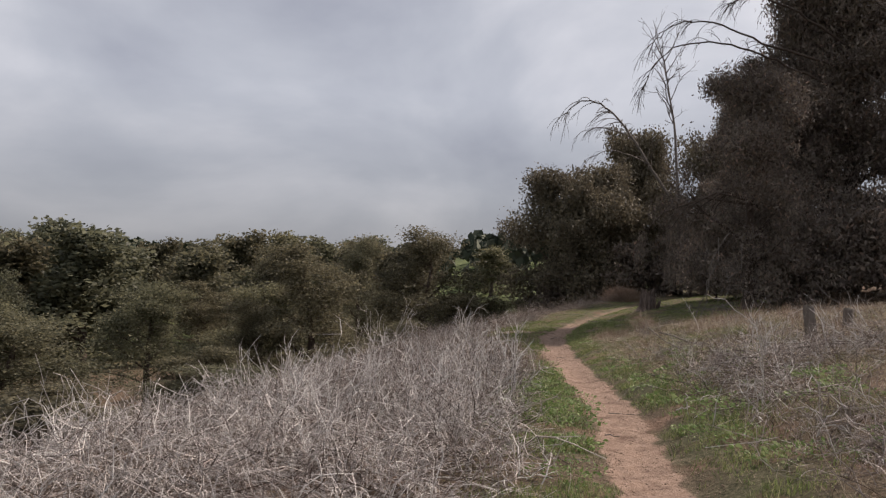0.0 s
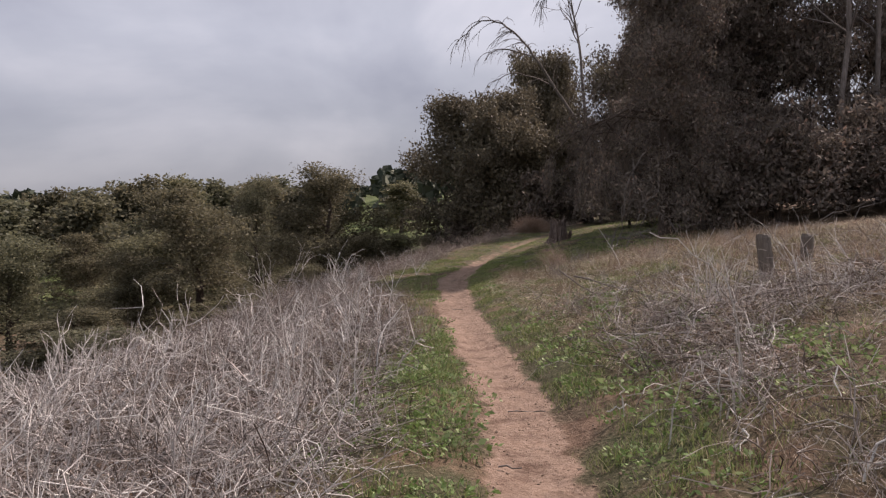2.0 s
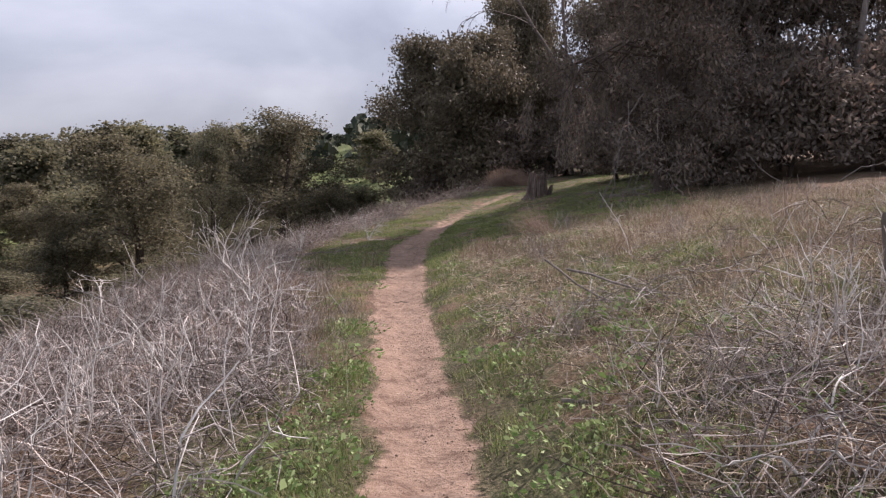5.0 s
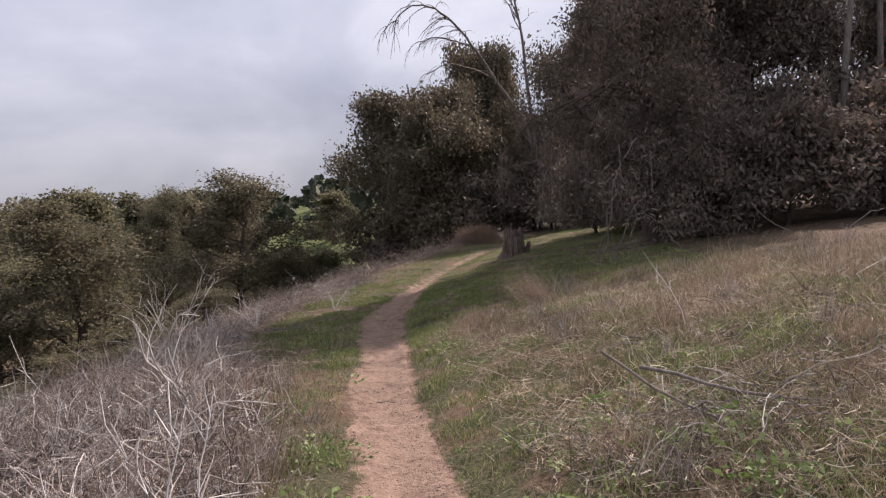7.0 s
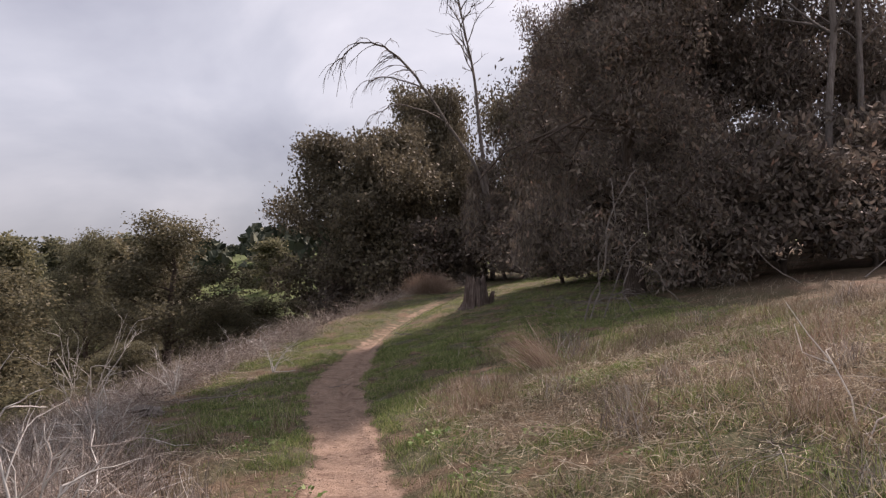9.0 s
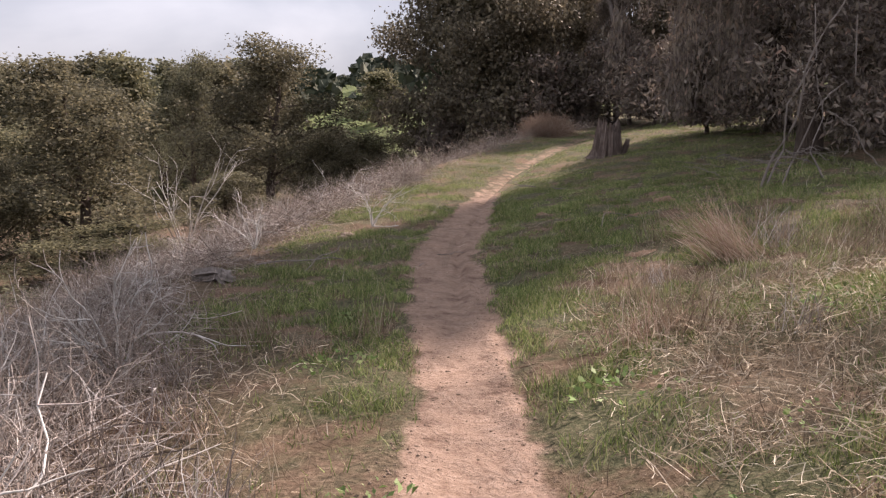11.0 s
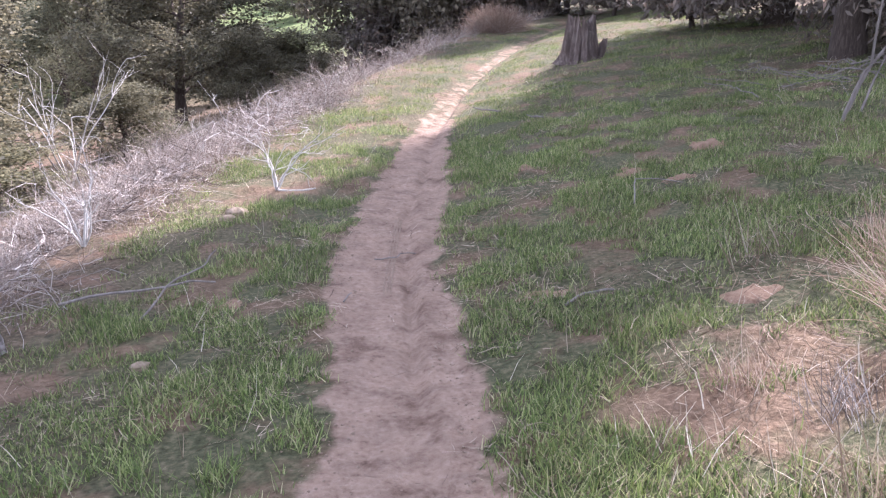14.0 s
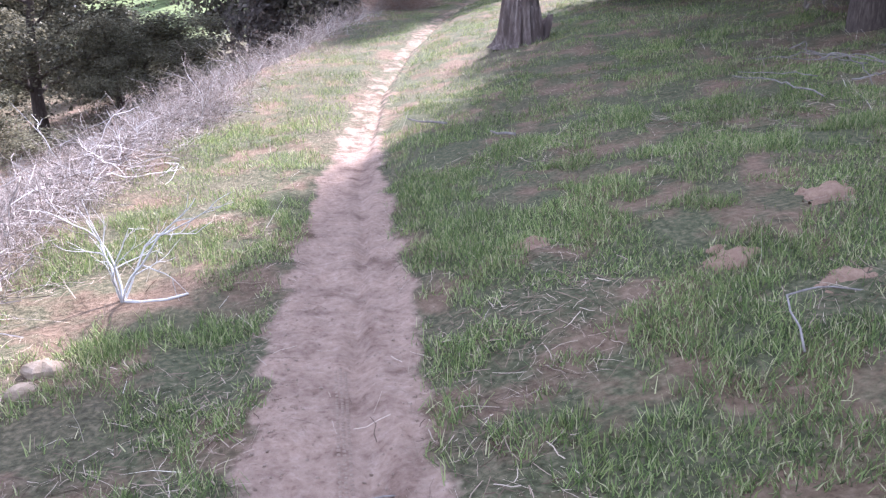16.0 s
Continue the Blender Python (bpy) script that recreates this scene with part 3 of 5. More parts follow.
    stuff("dead_brush", brush(rng, p, rng.uniform(0.35, 0.95, n), rng.uniform(0.2, 1.0, n), rng.uniform(0.003, 0.005, n), 2), M_TAN, "pale dead brush along the far edge of the slope", "brush")


def make_dead_weed(seed, tall):
    """A dead weed: a few stems that fan out from one root and fork upwards."""
    rng = np.random.default_rng(seed)
    top = new("dead_weed")
    sway = rng.normal(scale=0.25, size=2)
    for i in range(int(rng.integers(3, 6))):
        a = rng.uniform(0, 2 * np.pi)
        lean = rng.uniform(0.15, 0.75)
        ln = tall * rng.uniform(0.7, 1.15)
        r = rng.uniform(0.005, 0.0085)
        head = np.array([[np.cos(a) * lean + sway[0], np.sin(a) * lean + sway[1], 1.0]])
        P = bent(rng, np.array([[0, 0, -0.04]]), head, np.array([ln]), 9, 0.11, rng.uniform(-0.06, 0.07))[0]
        items = [(P, r * np.linspace(1, 0.4, 9))]
        for _ in range(int(rng.integers(2, 6))):
            j = int(rng.integers(3, 8))
            d = (P[j] - P[j - 1]) / ln * 8 + rng.normal(scale=0.5, size=3)
            Q = bent(rng, P[j][None], d[None], np.array([ln * rng.uniform(0.18, 0.45)]), 6, 0.16, -0.05)[0]
            items.append((Q, r * 0.62 * np.linspace(1, 0.45, 6)))
        part("stem", [tubes(P[None], R[None], 4) for P, R in items], M_STALK, top)
    return tagged(top, "bleached dead weed with forked bare stems beside the trail", "dead weed", group="dead weeds")


def place_dead_weeds():
    kinds = [make_dead_weed(700 + i, t) for i, t in enumerate((1.05, 0.9, 0.8, 1.0, 0.7, 0.85, 0.6))]
    rng = np.random.default_rng(710)
    spots = []
    while len(spots) < 165:
        y = rng.uniform(6.0, 13.6)
        u = -rng.uniform(0.95, 6.0)
        x = u + float(trail_x(y))
        if rng.random() < float(left_brush(x, y, u)) * (0.15 + 0.85 * float(smoothstep(0.4, 0.62, vnoise(x, y, 1.1, 48)))):
            spots.append((x, y, rng.normal(scale=14), rng.normal(scale=14), rng.uniform(0.7, 1.1) * (0.6 + 0.4 * float(smoothstep(6, 9, y)))))
    while len(spots) < 205:
        y = rng.uniform(14.5, 26)
        u = -float(brush_edge(y)) - rng.uniform(0.3, 2.2)
        spots.append((u + float(trail_x(y)), y, rng.normal(scale=12), rng.normal(scale=12), rng.uniform(0.4, 0.75)))
    while len(spots) < 275:
        y = rng.uniform(6, 12.5)
        u = rng.uniform(1.75, 5.5)
        x = u + float(trail_x(y))
        if rng.random() < float(right_brush(x, y, u)):
            spots.append((x, y, rng.uniform(-65, 65), rng.uniform(-75, 20), rng.uniform(0.55, 0.95)))
    for i, (x, y, rx, ry, k) in enumerate(spots):
        m = pose(*at_ground(x, y), rx, ry, rng.uniform(0, 360)) @ Matrix.Scale(k, 4)
        if i < len(kinds):
            kinds[i].matrix_basis = m
        else:
            copy_thing(kinds[i % len(kinds)], m)


# ---------------------------------------------------------------- trees
def skeleton_tree(rng, tall, girth, first, limbs, reach, rise, kink=0.12, lean=(0.0, 0.0)):
    """Trunk and limbs of a tree at the origin: list of (polyline, radii)."""
    k = 9
    t = np.linspace(0, 1, k)
    trunk = np.stack([lean[0] * t ** 1.5 + np.cumsum(rng.normal(scale=kink, size=k)) * t, lean[1] * t ** 1.5 + np.cumsum(rng.normal(scale=kink, size=k)) * t, tall * t], 1)
    trunk[0, :2] = 0
    rad = girth * (1 - 0.82 * t) * (1 + 0.5 * np.exp(-t * 14))
    main, small = [(trunk, rad)], []
    for i in range(limbs):
        f = first + (0.97 - first) * (i + rng.random()) / limbs
        s = np.array([np.interp(f, t, trunk[:, j]) for j in range(3)])
        a = i * 2.4 + rng.normal(scale=0.5)
        ln = reach * (1.15 - 0.75 * f) * rng.uniform(0.7, 1.2)
        d = np.array([[np.cos(a), np.sin(a), rise * rng.uniform(0.5, 1.4)]])
        P = bent(rng, s[None], d, np.array([ln]), 7, 0.17, -0.03)[0]
        r0 = np.interp(f, t, rad) * 0.5
        main.append((P, r0 * np.linspace(1, 0.25, 7)))
        for _ in range(4):
            j = rng.integers(2, 7)
            Q = bent(rng, P[j][None], (P[j] - P[j - 1])[None] / ln * 3 + rng.normal(scale=0.55, size=(1, 3)), np.array([ln * rng.uniform(0.25, 0.5)]), 5, 0.2, 0.0)[0]
            small.append((i, Q, r0 * 0.3 * np.linspace(1, 0.3, 5)))
    return main, small


def tube_list(items, sides=7):
    return [tubes(P[None], R[None], sides if R[0] > 0.05 else 4) for P, R in items]


def crown(rng, tips, n, lobe, leaf, slim, droop, low=None):
    """Leaves in uneven lobes round the limb tips."""
    tips = np.asarray(tips)
    size = rng.uniform(0.4, 1.3, len(tips)) * lobe
    share = rng.choice(len(tips), n, p=size ** 2 / (size ** 2).sum())
    d = rng.normal(size=(n, 3))
    d /= np.linalg.norm(d, axis=1, keepdims=True)
    r = rng.random(n) ** 0.5
    r = np.where(rng.random(n) < 0.12, r * 1.35, r)
    # sprays: leaves gather round twigs inside a lobe
    spray = np.round(d * 3.2 + rng.normal(scale=0.22, size=(n, 3)))
    d = 0.6 * d + 0.4 * spray / (np.linalg.norm(spray, axis=1, keepdims=True) + 0.5)
    C = tips[share] + d * (r * size[share])[:, None] * np.array([1.1, 1.1, 0.8])
    if droop:
        C[:, 2] -= rng.random(n) ** 2 * droop
    D = rng.normal(size=(n, 3)) + np.array([0, 0, -1.0 if droop else -0.2])
    if low is not None:
        C[:, 2] = np.maximum(C[:, 2], low + rng.random(n) * 0.5)
    L = leaf * rng.uniform(0.6, 1.4, n)
    return leaves(C, D, L, L * slim, rng)


def make_tree(name, seed, tall, girth, first, limbs, reach, rise, n_leaves, lobe, leaf, slim, droop, leaf_mat, label, extra=0, skirt=0.0):
    rng = np.random.default_rng(seed)
    top = new(name)
    main, small = skeleton_tree(rng, tall, girth, first, limbs, reach, rise)
    part("trunk", tube_list(main[:1], 10), M_BARK, top)
    for i, limb in enumerate(main[1:]):
        part("limb", tube_list([limb] + [(P, R) for o, P, R in small if o == i]), M_BARK, top)
    tips = [P[j] for P, R in main[1:] for j in (3, 5, 6)] + [P[-1] for _, P, R in small]
    tips.append(main[0][0][-1])
    for _ in range(extra):
        a, h = rng.uniform(0, 2 * np.pi), rng.uniform(skirt, tall * 0.55)
        rr = reach * rng.uniform(0.35, 0.95)
        tips.append(np.array([np.cos(a) * rr, np.sin(a) * rr, h]))
    part("crown", [crown(rng, tips, n_leaves, lobe, leaf, slim, droop, 0.4)], leaf_mat, top)
    return tagged(top, label, "tree")


def stand(x, y, tall_scale=1.0, wide=1.0, turn=0.0, sink=0.15):
    return pose(x, y, float(land(x, y)) - sink, 0, 0, turn) @ Matrix.Diagonal((wide, wide, tall_scale, 1))


def place_trees():
    gum = [make_tree("gum_tree", 100 + i, 13, 0.30, 0.16, 18, 4.2, 0.6, 44000, 1.1, 0.20, 0.17, 0.6, M_EUC, "tall dark gum tree with drooping leaves on the crest", extra=34, skirt=0.5) for i in range(2)]
    # made 20 m tall so that its unseen top shades the trail
    gum.append(make_tree("gum_tree", 105, 20, 0.36, 0.10, 30, 3.1, 0.6, 64000, 0.9, 0.20, 0.17, 0.6, M_EUC, "very tall dark gum tree with drooping leaves on the crest", extra=44, skirt=0.6))
    # x, y, height factor, width factor, turn, which tree
    # trees at (15.8, 36.2) and (17.0, 37.0) are added to fill the trail's shade
    spots = [(21.4, 36.5, 1.1, 0.95, 40, 0), (10.9, 29.3, 0.62, 0.62, 300, 1), (17.6, 36.3, 1.0, 1.0, 20, 2), (15.8, 36.2, 0.88, 0.68, 140, 2), (17.0, 37.0, 1.15, 0.72, 75, 2), (13.4, 35.0, 0.48, 0.7, 230, 2), (24.5, 37.0, 0.9, 1.0, 80, 1), (28.5, 36.0, 0.85, 1.05, 10, 0), (32.5, 32.5, 0.8, 1.05, 190, 1), (15.8, 55.6, 0.78, 0.62, 60, 1), (17.8, 49.0, 0.8, 0.7, 110, 0), (20.5, 52.0, 0.62, 0.9, 200, 1)]
    used = set()
    for x, y, h, w, a, k in spots:
        if k not in used:
            used.add(k)
            gum[k].matrix_basis = stand(x, y, h, w, a)
        else:
            copy_thing(gum[k], stand(x, y, h, w, a))["group"] = "gum trees on the crest"
        gum[k]["group"] = "gum trees on the crest"
    oak = make_tree("oak_tree", 120, 8.6, 0.34, 0.22, 16, 5.0, 0.42, 72000, 1.3, 0.165, 0.32, 0.0, M_OAK, "broad round dark oak tree beyond the slope", extra=30, skirt=0.8)
    oak["group"] = "dark trees beyond the slope"
    oak.matrix_basis = stand(10.2, 58, 1.19, 1.06, 30)
    copy_thing(oak, stand(16.0, 66, 1.2, 0.8, 160))
    copy_thing(oak, stand(22, 60, 1.2, 0.95, 250))
    bush = make_tree("understory_shrub", 150, 2.3, 0.05, 0.05, 11, 1.5, 0.9, 7000, 0.55, 0.145, 0.2, 0.15, M_EUC, "dark leafy shrub in the shade under the gum trees", extra=10, skirt=0.2)
    bush["group"], bush["category"] = "shrubs under the gum trees", "shrub"
    bush.matrix_basis = stand(12.2, 28.8, 1.0, 1.1, 0)
    for x, y, h, w, a in ((14.2, 28.6, 1.2, 1.2, 60), (16.2, 28.0, 1.0, 1.2, 130), (18.2, 28.6, 1.3, 1.3, 200), (20.4, 27.8, 1.1, 1.2, 20), (22.8, 28.0, 1.3, 1.3, 250), (25.4, 26.5, 1.1, 1.3, 310), (28.0, 25.5, 1.3, 1.4, 90), (12.0, 36.0, 1.0, 1.1, 170), (15.5, 31.5, 1.5, 1.2, 15), (19.8, 31.5, 1.6, 1.3, 75), (24.0, 31.0, 1.6, 1.4, 110), (7.8, 57.0, 1.3, 1.5, 10), (10.5, 55.5, 1.4, 1.6, 80), (13.2, 54.5, 1.5, 1.6, 140), (16.0, 53.0, 1.4, 1.6, 220), (18.6, 50.5, 1.3, 1.6, 300), (14.8, 47.0, 1.0, 1.3, 30), (17.0, 44.0, 1.1, 1.4, 100)):
        copy_thing(bush, stand(x, y, h, w, a))
    near = [make_tree("valley_tree", 130 + i, 10, 0.22, 0.2, 17, 3.6, 0.8, 26000, 0.9, 0.125, 0.34, 0.0, M_VALLEY, "olive green leafy tree standing in the valley", extra=24, skirt=0.8) for i in range(3)]
    far = [make_tree("valley_tree", 140 + i, 10, 0.22, 0.2, 12, 3.2, 0.9, 8000, 1.1, 0.30, 0.34, 0.0, M_VALLEY, "leafy grey-green tree far down the valley", extra=12, skirt=0.6) for i in range(2)]
    low = make_tree("slope_shrub", 152, 10, 0.12, 0.06, 9, 3.4, 0.8, 4800, 1.2, 0.4, 0.3, 0.0, M_VALLEY, "leafy olive shrub on the slope below the brush", extra=10, skirt=0.5)
    low["category"] = "shrub"
    for v in near + far + [low]:
        v["group"] = "trees in the valley"
    rng = np.random.default_rng(14)
    # x, y, height of the top, width factor
    rows = [(-0.6, 55, 4.5, 1.15), (-6.2, 45, 2.7, 1.15), (-5.7, 66, 3.9, 0.8), (-15, 85, 5.2, 1.0), (-19.7, 74, 3.4, 1.1), (-13, 40, 1.6, 1.1), (-16.5, 33, 0.9, 1.1), (-22, 44, 2.2, 1.2), (-27, 52, 2.6, 1.2), (-10.5, 53, 2.2, 1.0), (-12, 27, -1.2, 1.0), (-18, 24, -0.6, 1.1), (-7.5, 33, -1.6, 0.9), (-4, 40, -1.2, 0.8), (-1.5, 46, -0.6, 0.8), (2.0, 62, 1.2, 0.9), (-33, 60, 3.2, 1.3), (-26, 34, 1.4, 1.2), (-9, 75, 3.2, 1.0), (-24, 95, 4.5, 1.2), (-6.5, 15, -0.7, 0.35), (-8.5, 19, -0.5, 0.45), (-5.0, 23, -1.0, 0.35), (-3.6, 28, -1.2, 0.4), (-9.5, 13.5, -0.2, 0.45), (-12.5, 18, 0.1, 0.6), (-2.2, 33, -1.3, 0.4), (-0.8, 38, -1.0, 0.45), (1.5, 44, -0.8, 0.45), (-7, 28, -1.0, 0.5), (0.8, 50, -0.2, 0.6), (3.2, 48, -0.6, 0.5), (4.0, 56, 0.3, 0.6), (-4.5, 36, -1.0, 0.5), (-6.0, 39, -0.4, 0.6), (-2.8, 50, 0.0, 0.6), (5.5, 52, -0.2, 0.45), (-9.5, 36, -0.4, 0.7), (-9, 44, 0.6, 0.8), (1.0, 70, 0.6, 0.7), (-3.5, 78, 2.2, 0.9), (2.2, 53, 0.75, 0.7), (4.6, 54, 1.0, 0.75), (3.4, 60, 0.95, 0.8)]
    count = len(rows)
    for i in range(46):
        d, a = rng.uniform(75, 190), rng.uniform(-36, 4)
        if -0.4 < a < 2.6:
            a -= 4
        x, y = d * math.sin(radians(a)), d * math.cos(radians(a))
        rows.append((x, y, 1.7 + d * rng.uniform(0.004, 0.028), rng.uniform(0.9, 1.5)))
    used = set()
    for i, (x, y, top, w) in enumerate(rows):
        h = (top - float(land(x, y)) + 0.3) / 11.0
        m = stand(x, y, h, w, rng.uniform(0, 360), 0.3)
        src = (near[i % 3] if w > 0.65 else low) if i < count else far[i % 2]
        if src.name not in used:
            used.add(src.name)
            src.matrix_basis = m
        else:
            copy_thing(src, m)


def build_far_woods():
    rng = np.random.default_rng(15)
    n = 900
    d, a = rng.uniform(190, 900, n), np.radians(rng.uniform(-45, 25, n))
    keep = ~((a > radians(0.2)) & (a < radians(2.4)) & (d < 420))
    d, a = d[keep], a[keep]
    x, y = d * np.sin(a), d * np.cos(a)
    z = land(x, y)
    cs, ls = [], []
    for xi, yi, zi in zip(x, y, z):
        k = 70
        r = rng.uniform(3, 6)
        o = rng.normal(size=(k, 3))
        o /= np.linalg.norm(o, axis=1, keepdims=True)
        cs.append(np.array([xi, yi, zi + r * 0.95]) + o * r * rng.uniform(0.55, 1.0, (k, 1)) * np.array([1.1, 1.1, 0.95]))
        ls.append(np.full(k, r * 0.62))
    C, L = np.concatenate(cs), np.concatenate(ls)
    stuff("far_woods", [leaves(C, rng.normal(size=C.shape), L, L * 0.4, rng)], M_FAR, "grey-green woods on the distant hills", "woods")


# ---------------------------------------------------------------- single things
def at_ground(x, y, dz=0.0):
    return Vector((x, y, float(land(x, y)) + dz))


def lumpy_tube(rng, P, R, sides, rough):
    """A closed tube with an uneven skin."""
    v, q = tubes(np.asarray(P)[None], np.asarray(R)[None], sides)
    k = len(R)
    c = np.repeat(np.asarray(P), sides, 0)
    flute = 1 + rough * (rng.random((1, sides)) - 0.5) * 2 + 0.4 * rough * (rng.random((k, sides)) - 0.5)
    v = c + (v - c) * flute.reshape(-1, 1)
    caps_v = np.stack([P[0], P[-1]])
    n = len(v)
    s = np.arange(sides)
    lo = np.stack([np.full(sides, n), (s + 1) % sides, s, np.full(sides, n)], -1)
    top = (k - 1) * sides
    hi = np.stack([np.full(sides, n + 1), top + s, top + (s + 1) % sides, np.full(sides, n + 1)], -1)
    return np.concatenate([v, caps_v]), q, np.concatenate([lo, hi])[:, :3]


def solid(name, rng, P, R, sides, rough, mat, parent, jag=0.0):
    v, q, tri = lumpy_tube(rng, P, R, sides, rough)
    if jag:
        k = len(R)
        v[(k - 1) * sides:k * sides, 2] += rng.uniform(-jag, jag, sides)
        v[-1, 2] -= jag
    me = bpy.data.meshes.new(name)
    me.from_pydata(v.tolist(), [], q.tolist() + tri.tolist())
    me.materials.append(mat)
    ob = new(name, me)
    ob.parent = parent
    return ob


def build_stump():
    rng = np.random.default_rng(31)
    top = new("tree_stump")
    top.location = at_ground(8.5, 33.6, -0.05)
    h = np.array([0, 0.08, 0.2, 0.4, 0.6, 0.78])
    P = np.stack([0.03 * h, 0 * h, h], 1)
    solid("trunk", rng, P, np.array([0.45, 0.36, 0.31, 0.28, 0.255, 0.22]), 40, 0.2, M_STUMP, top, jag=0.17)
    for a, d, r, t, lean in ((3.4, 0.27, 0.06, 0.46, 0.04), (-0.35, 0.32, 0.08, 0.48, 0.14), (0.35, 0.36, 0.06, 0.36, 0.18)):
        c, s = math.cos(a), math.sin(a)
        f = np.array([0, 0.3, 0.7, 1.0])
        Q = np.stack([c * (d + lean * f), s * (d + lean * f), t * f], 1)
        solid("splinter", rng, Q, r * np.array([1.3, 1.0, 0.9, 0.55]), 9, 0.25, M_STUMP, top, jag=0.04)
    tagged(top, "weathered grey split tree stump beside the trail", "stump")


def build_post(x, y, tall, r, lean, turn):
    rng = np.random.default_rng(int(x * 100))
    top = new("fence_post")
    top.matrix_basis = pose(*at_ground(x, y, -0.1), lean, lean * 0.5, turn)
    f = np.array([0, 0.3, 0.7, 0.95, 1.0])
    P = np.stack([0.01 * np.sin(f * 5), 0 * f, tall * f], 1)
    solid("post", rng, P, r * np.array([1.05, 1.0, 0.97, 0.95, 0.8]), 12, 0.10, M_POST, top, jag=0.015)
    tagged(top, "short weathered wooden post standing in dead weeds", "post", group="old fence posts")


def build_stick(name, x, y, points, r, mat, label, category, sides=7, lift=0.0, group=""):
    """One bare stick through points given from its foot."""
    rng = np.random.default_rng(int(abs(x * 77 + y * 13)))
    P = np.array(points, float)
    n = len(P)
    t = np.linspace(0, n - 1, n * 3 - 2)
    P = np.stack([np.interp(t, np.arange(n), P[:, j]) for j in range(3)], 1)
    P[1:-1] += rng.normal(scale=min(r * 0.9 + 0.004, 0.009), size=(len(P) - 2, 3))
    top = new(name)
    top.location = at_ground(x, y, lift)
    solid("stem", rng, P, r * np.linspace(1, 0.6, len(P)), sides, 0.12, mat, top)
    return tagged(top, label, category, group)


def branching(rng, base, head, length, r, depth, wander, droop, out, forks=3):
    """Bare limbs that fork; fills out with (polyline, radii)."""
    k = 6
    P = bent(rng, np.asarray(base)[None], np.asarray(head, float)[None], np.array([length]), k, wander, droop)[0]
    out.append((P, r * np.linspace(1, 0.45, k)))
    if depth == 0:
        return
    for _ in range(forks):
        i = rng.integers(2, k)
        d = P[i] - P[i - 1]
        d = d / np.linalg.norm(d) + rng.normal(scale=0.55, size=3)
        branching(rng, P[i], d, length * rng.uniform(0.4, 0.65), r * 0.5, depth - 1, wander, droop, out, forks)


def build_bare_shrub(x, y, size, seed, label, mat, r=0.011, heads=5, root=True):
    rng = np.random.default_rng(seed)
    top = new("bare_shrub")
    top.location = at_ground(x, y, -0.02)
    for i in range(heads):
        out = []
        a = i * 6.28 / heads + rng.normal(scale=0.4)
        lean = rng.uniform(0.22, 0.62)
        branching(rng, (0, 0, 0), (math.cos(a) * lean, math.sin(a) * lean, 1), size * rng.uniform(0.7, 1.1), r * rng.uniform(0.75, 1.15), 2, 0.14, -0.02, out)
        part("branch", tube_list(out, 6), mat, top)
    if root:
        P = np.array([[0, 0, 0.03], [0.12, -0.08, 0.03], [0.3, -0.12, 0.035], [0.45, -0.1, 0.05]]) * size * 1.6
        solid("root", rng, P, np.array([1.2, 1.1, 0.9, 0.6]) * r, 7, 0.1, mat, top)
    tagged(top, label, "shrub")


def build_old_log():
    rng = np.random.default_rng(44)
    top = new("rotten_log")
    top.matrix_basis = pose(*at_ground(1.0, 23.0, 0.045), 0, 8, -18) @ Matrix.Scale(0.7, 4)
    for i, (ln, off, r) in enumerate(((0.5, 0.0, 0.075), (0.42, 0.12, 0.045), (0.36, -0.11, 0.04), (0.3, 0.05, 0.05), (0.26, -0.05, 0.045))):
        f = np.linspace(-0.5, 0.5, 7)
        P = np.stack([ln * f + 0.06 * i, off + 0.09 * np.sin(f * 5 + i), 0.03 * np.cos(f * 7) + 0.035 * (i > 2) * (1 + 2 * f)], 1)
        solid("trunk" if i == 0 else "slab", rng, P, r * np.array([0.55, 0.9, 1, 1.05, 0.95, 0.85, 0.5]), 13, 0.6, M_GREYBRANCH, top)
    tagged(top, "rotten grey chunk of log lying in the grass", "log")


def build_stone(x, y, r, seed):
    rng = np.random.default_rng(seed)
    f = np.linspace(-1, 1, 7)
    P = np.stack([0 * f, 0 * f, r * 0.6 * f], 1)
    ob = solid("stone", rng, P, r * np.sqrt(np.clip(1.06 - f * f, 0.05, 1)), 11, 0.3, M_STONE, None)
    ob.matrix_basis = pose(*at_ground(x, y, r * 0.05), rng.uniform(-15, 15), rng.uniform(-15, 15), rng.uniform(0, 360))
    tagged(ob, "small tan stone half sunk in the grass", "stone", group="stones")


M_EARTH, _t, _b = material("loose_earth", 0.97, 0.08)
_n, _n2 = noise_node(_t, 22.0, 6.0, 0.7), noise_node(_t, 3.0, 3.0)
_r = ramp_node(_t, [(0.3, (0.128, 0.08, 0.054)), (0.5, (0.232, 0.152, 0.104)), (0.72, (0.336, 0.24, 0.168))])
_t.links.new(_n.outputs["Fac"], _r.inputs["Fac"])
_t.links.new(mix_node(_t, _n2.outputs["Fac"], _r.outputs["Color"], (0.2, 0.13, 0.09)), _b.inputs["Base Color"])
_p = _t.nodes.new("ShaderNodeBump")
_p.inputs["Strength"].default_value, _p.inputs["Distance"].default_value = 1.0, 0.02
_t.links.new(_n.outputs["Fac"], _p.inputs["Height"])
_t.links.new(_p.outputs[0], _b.inputs["Normal"])


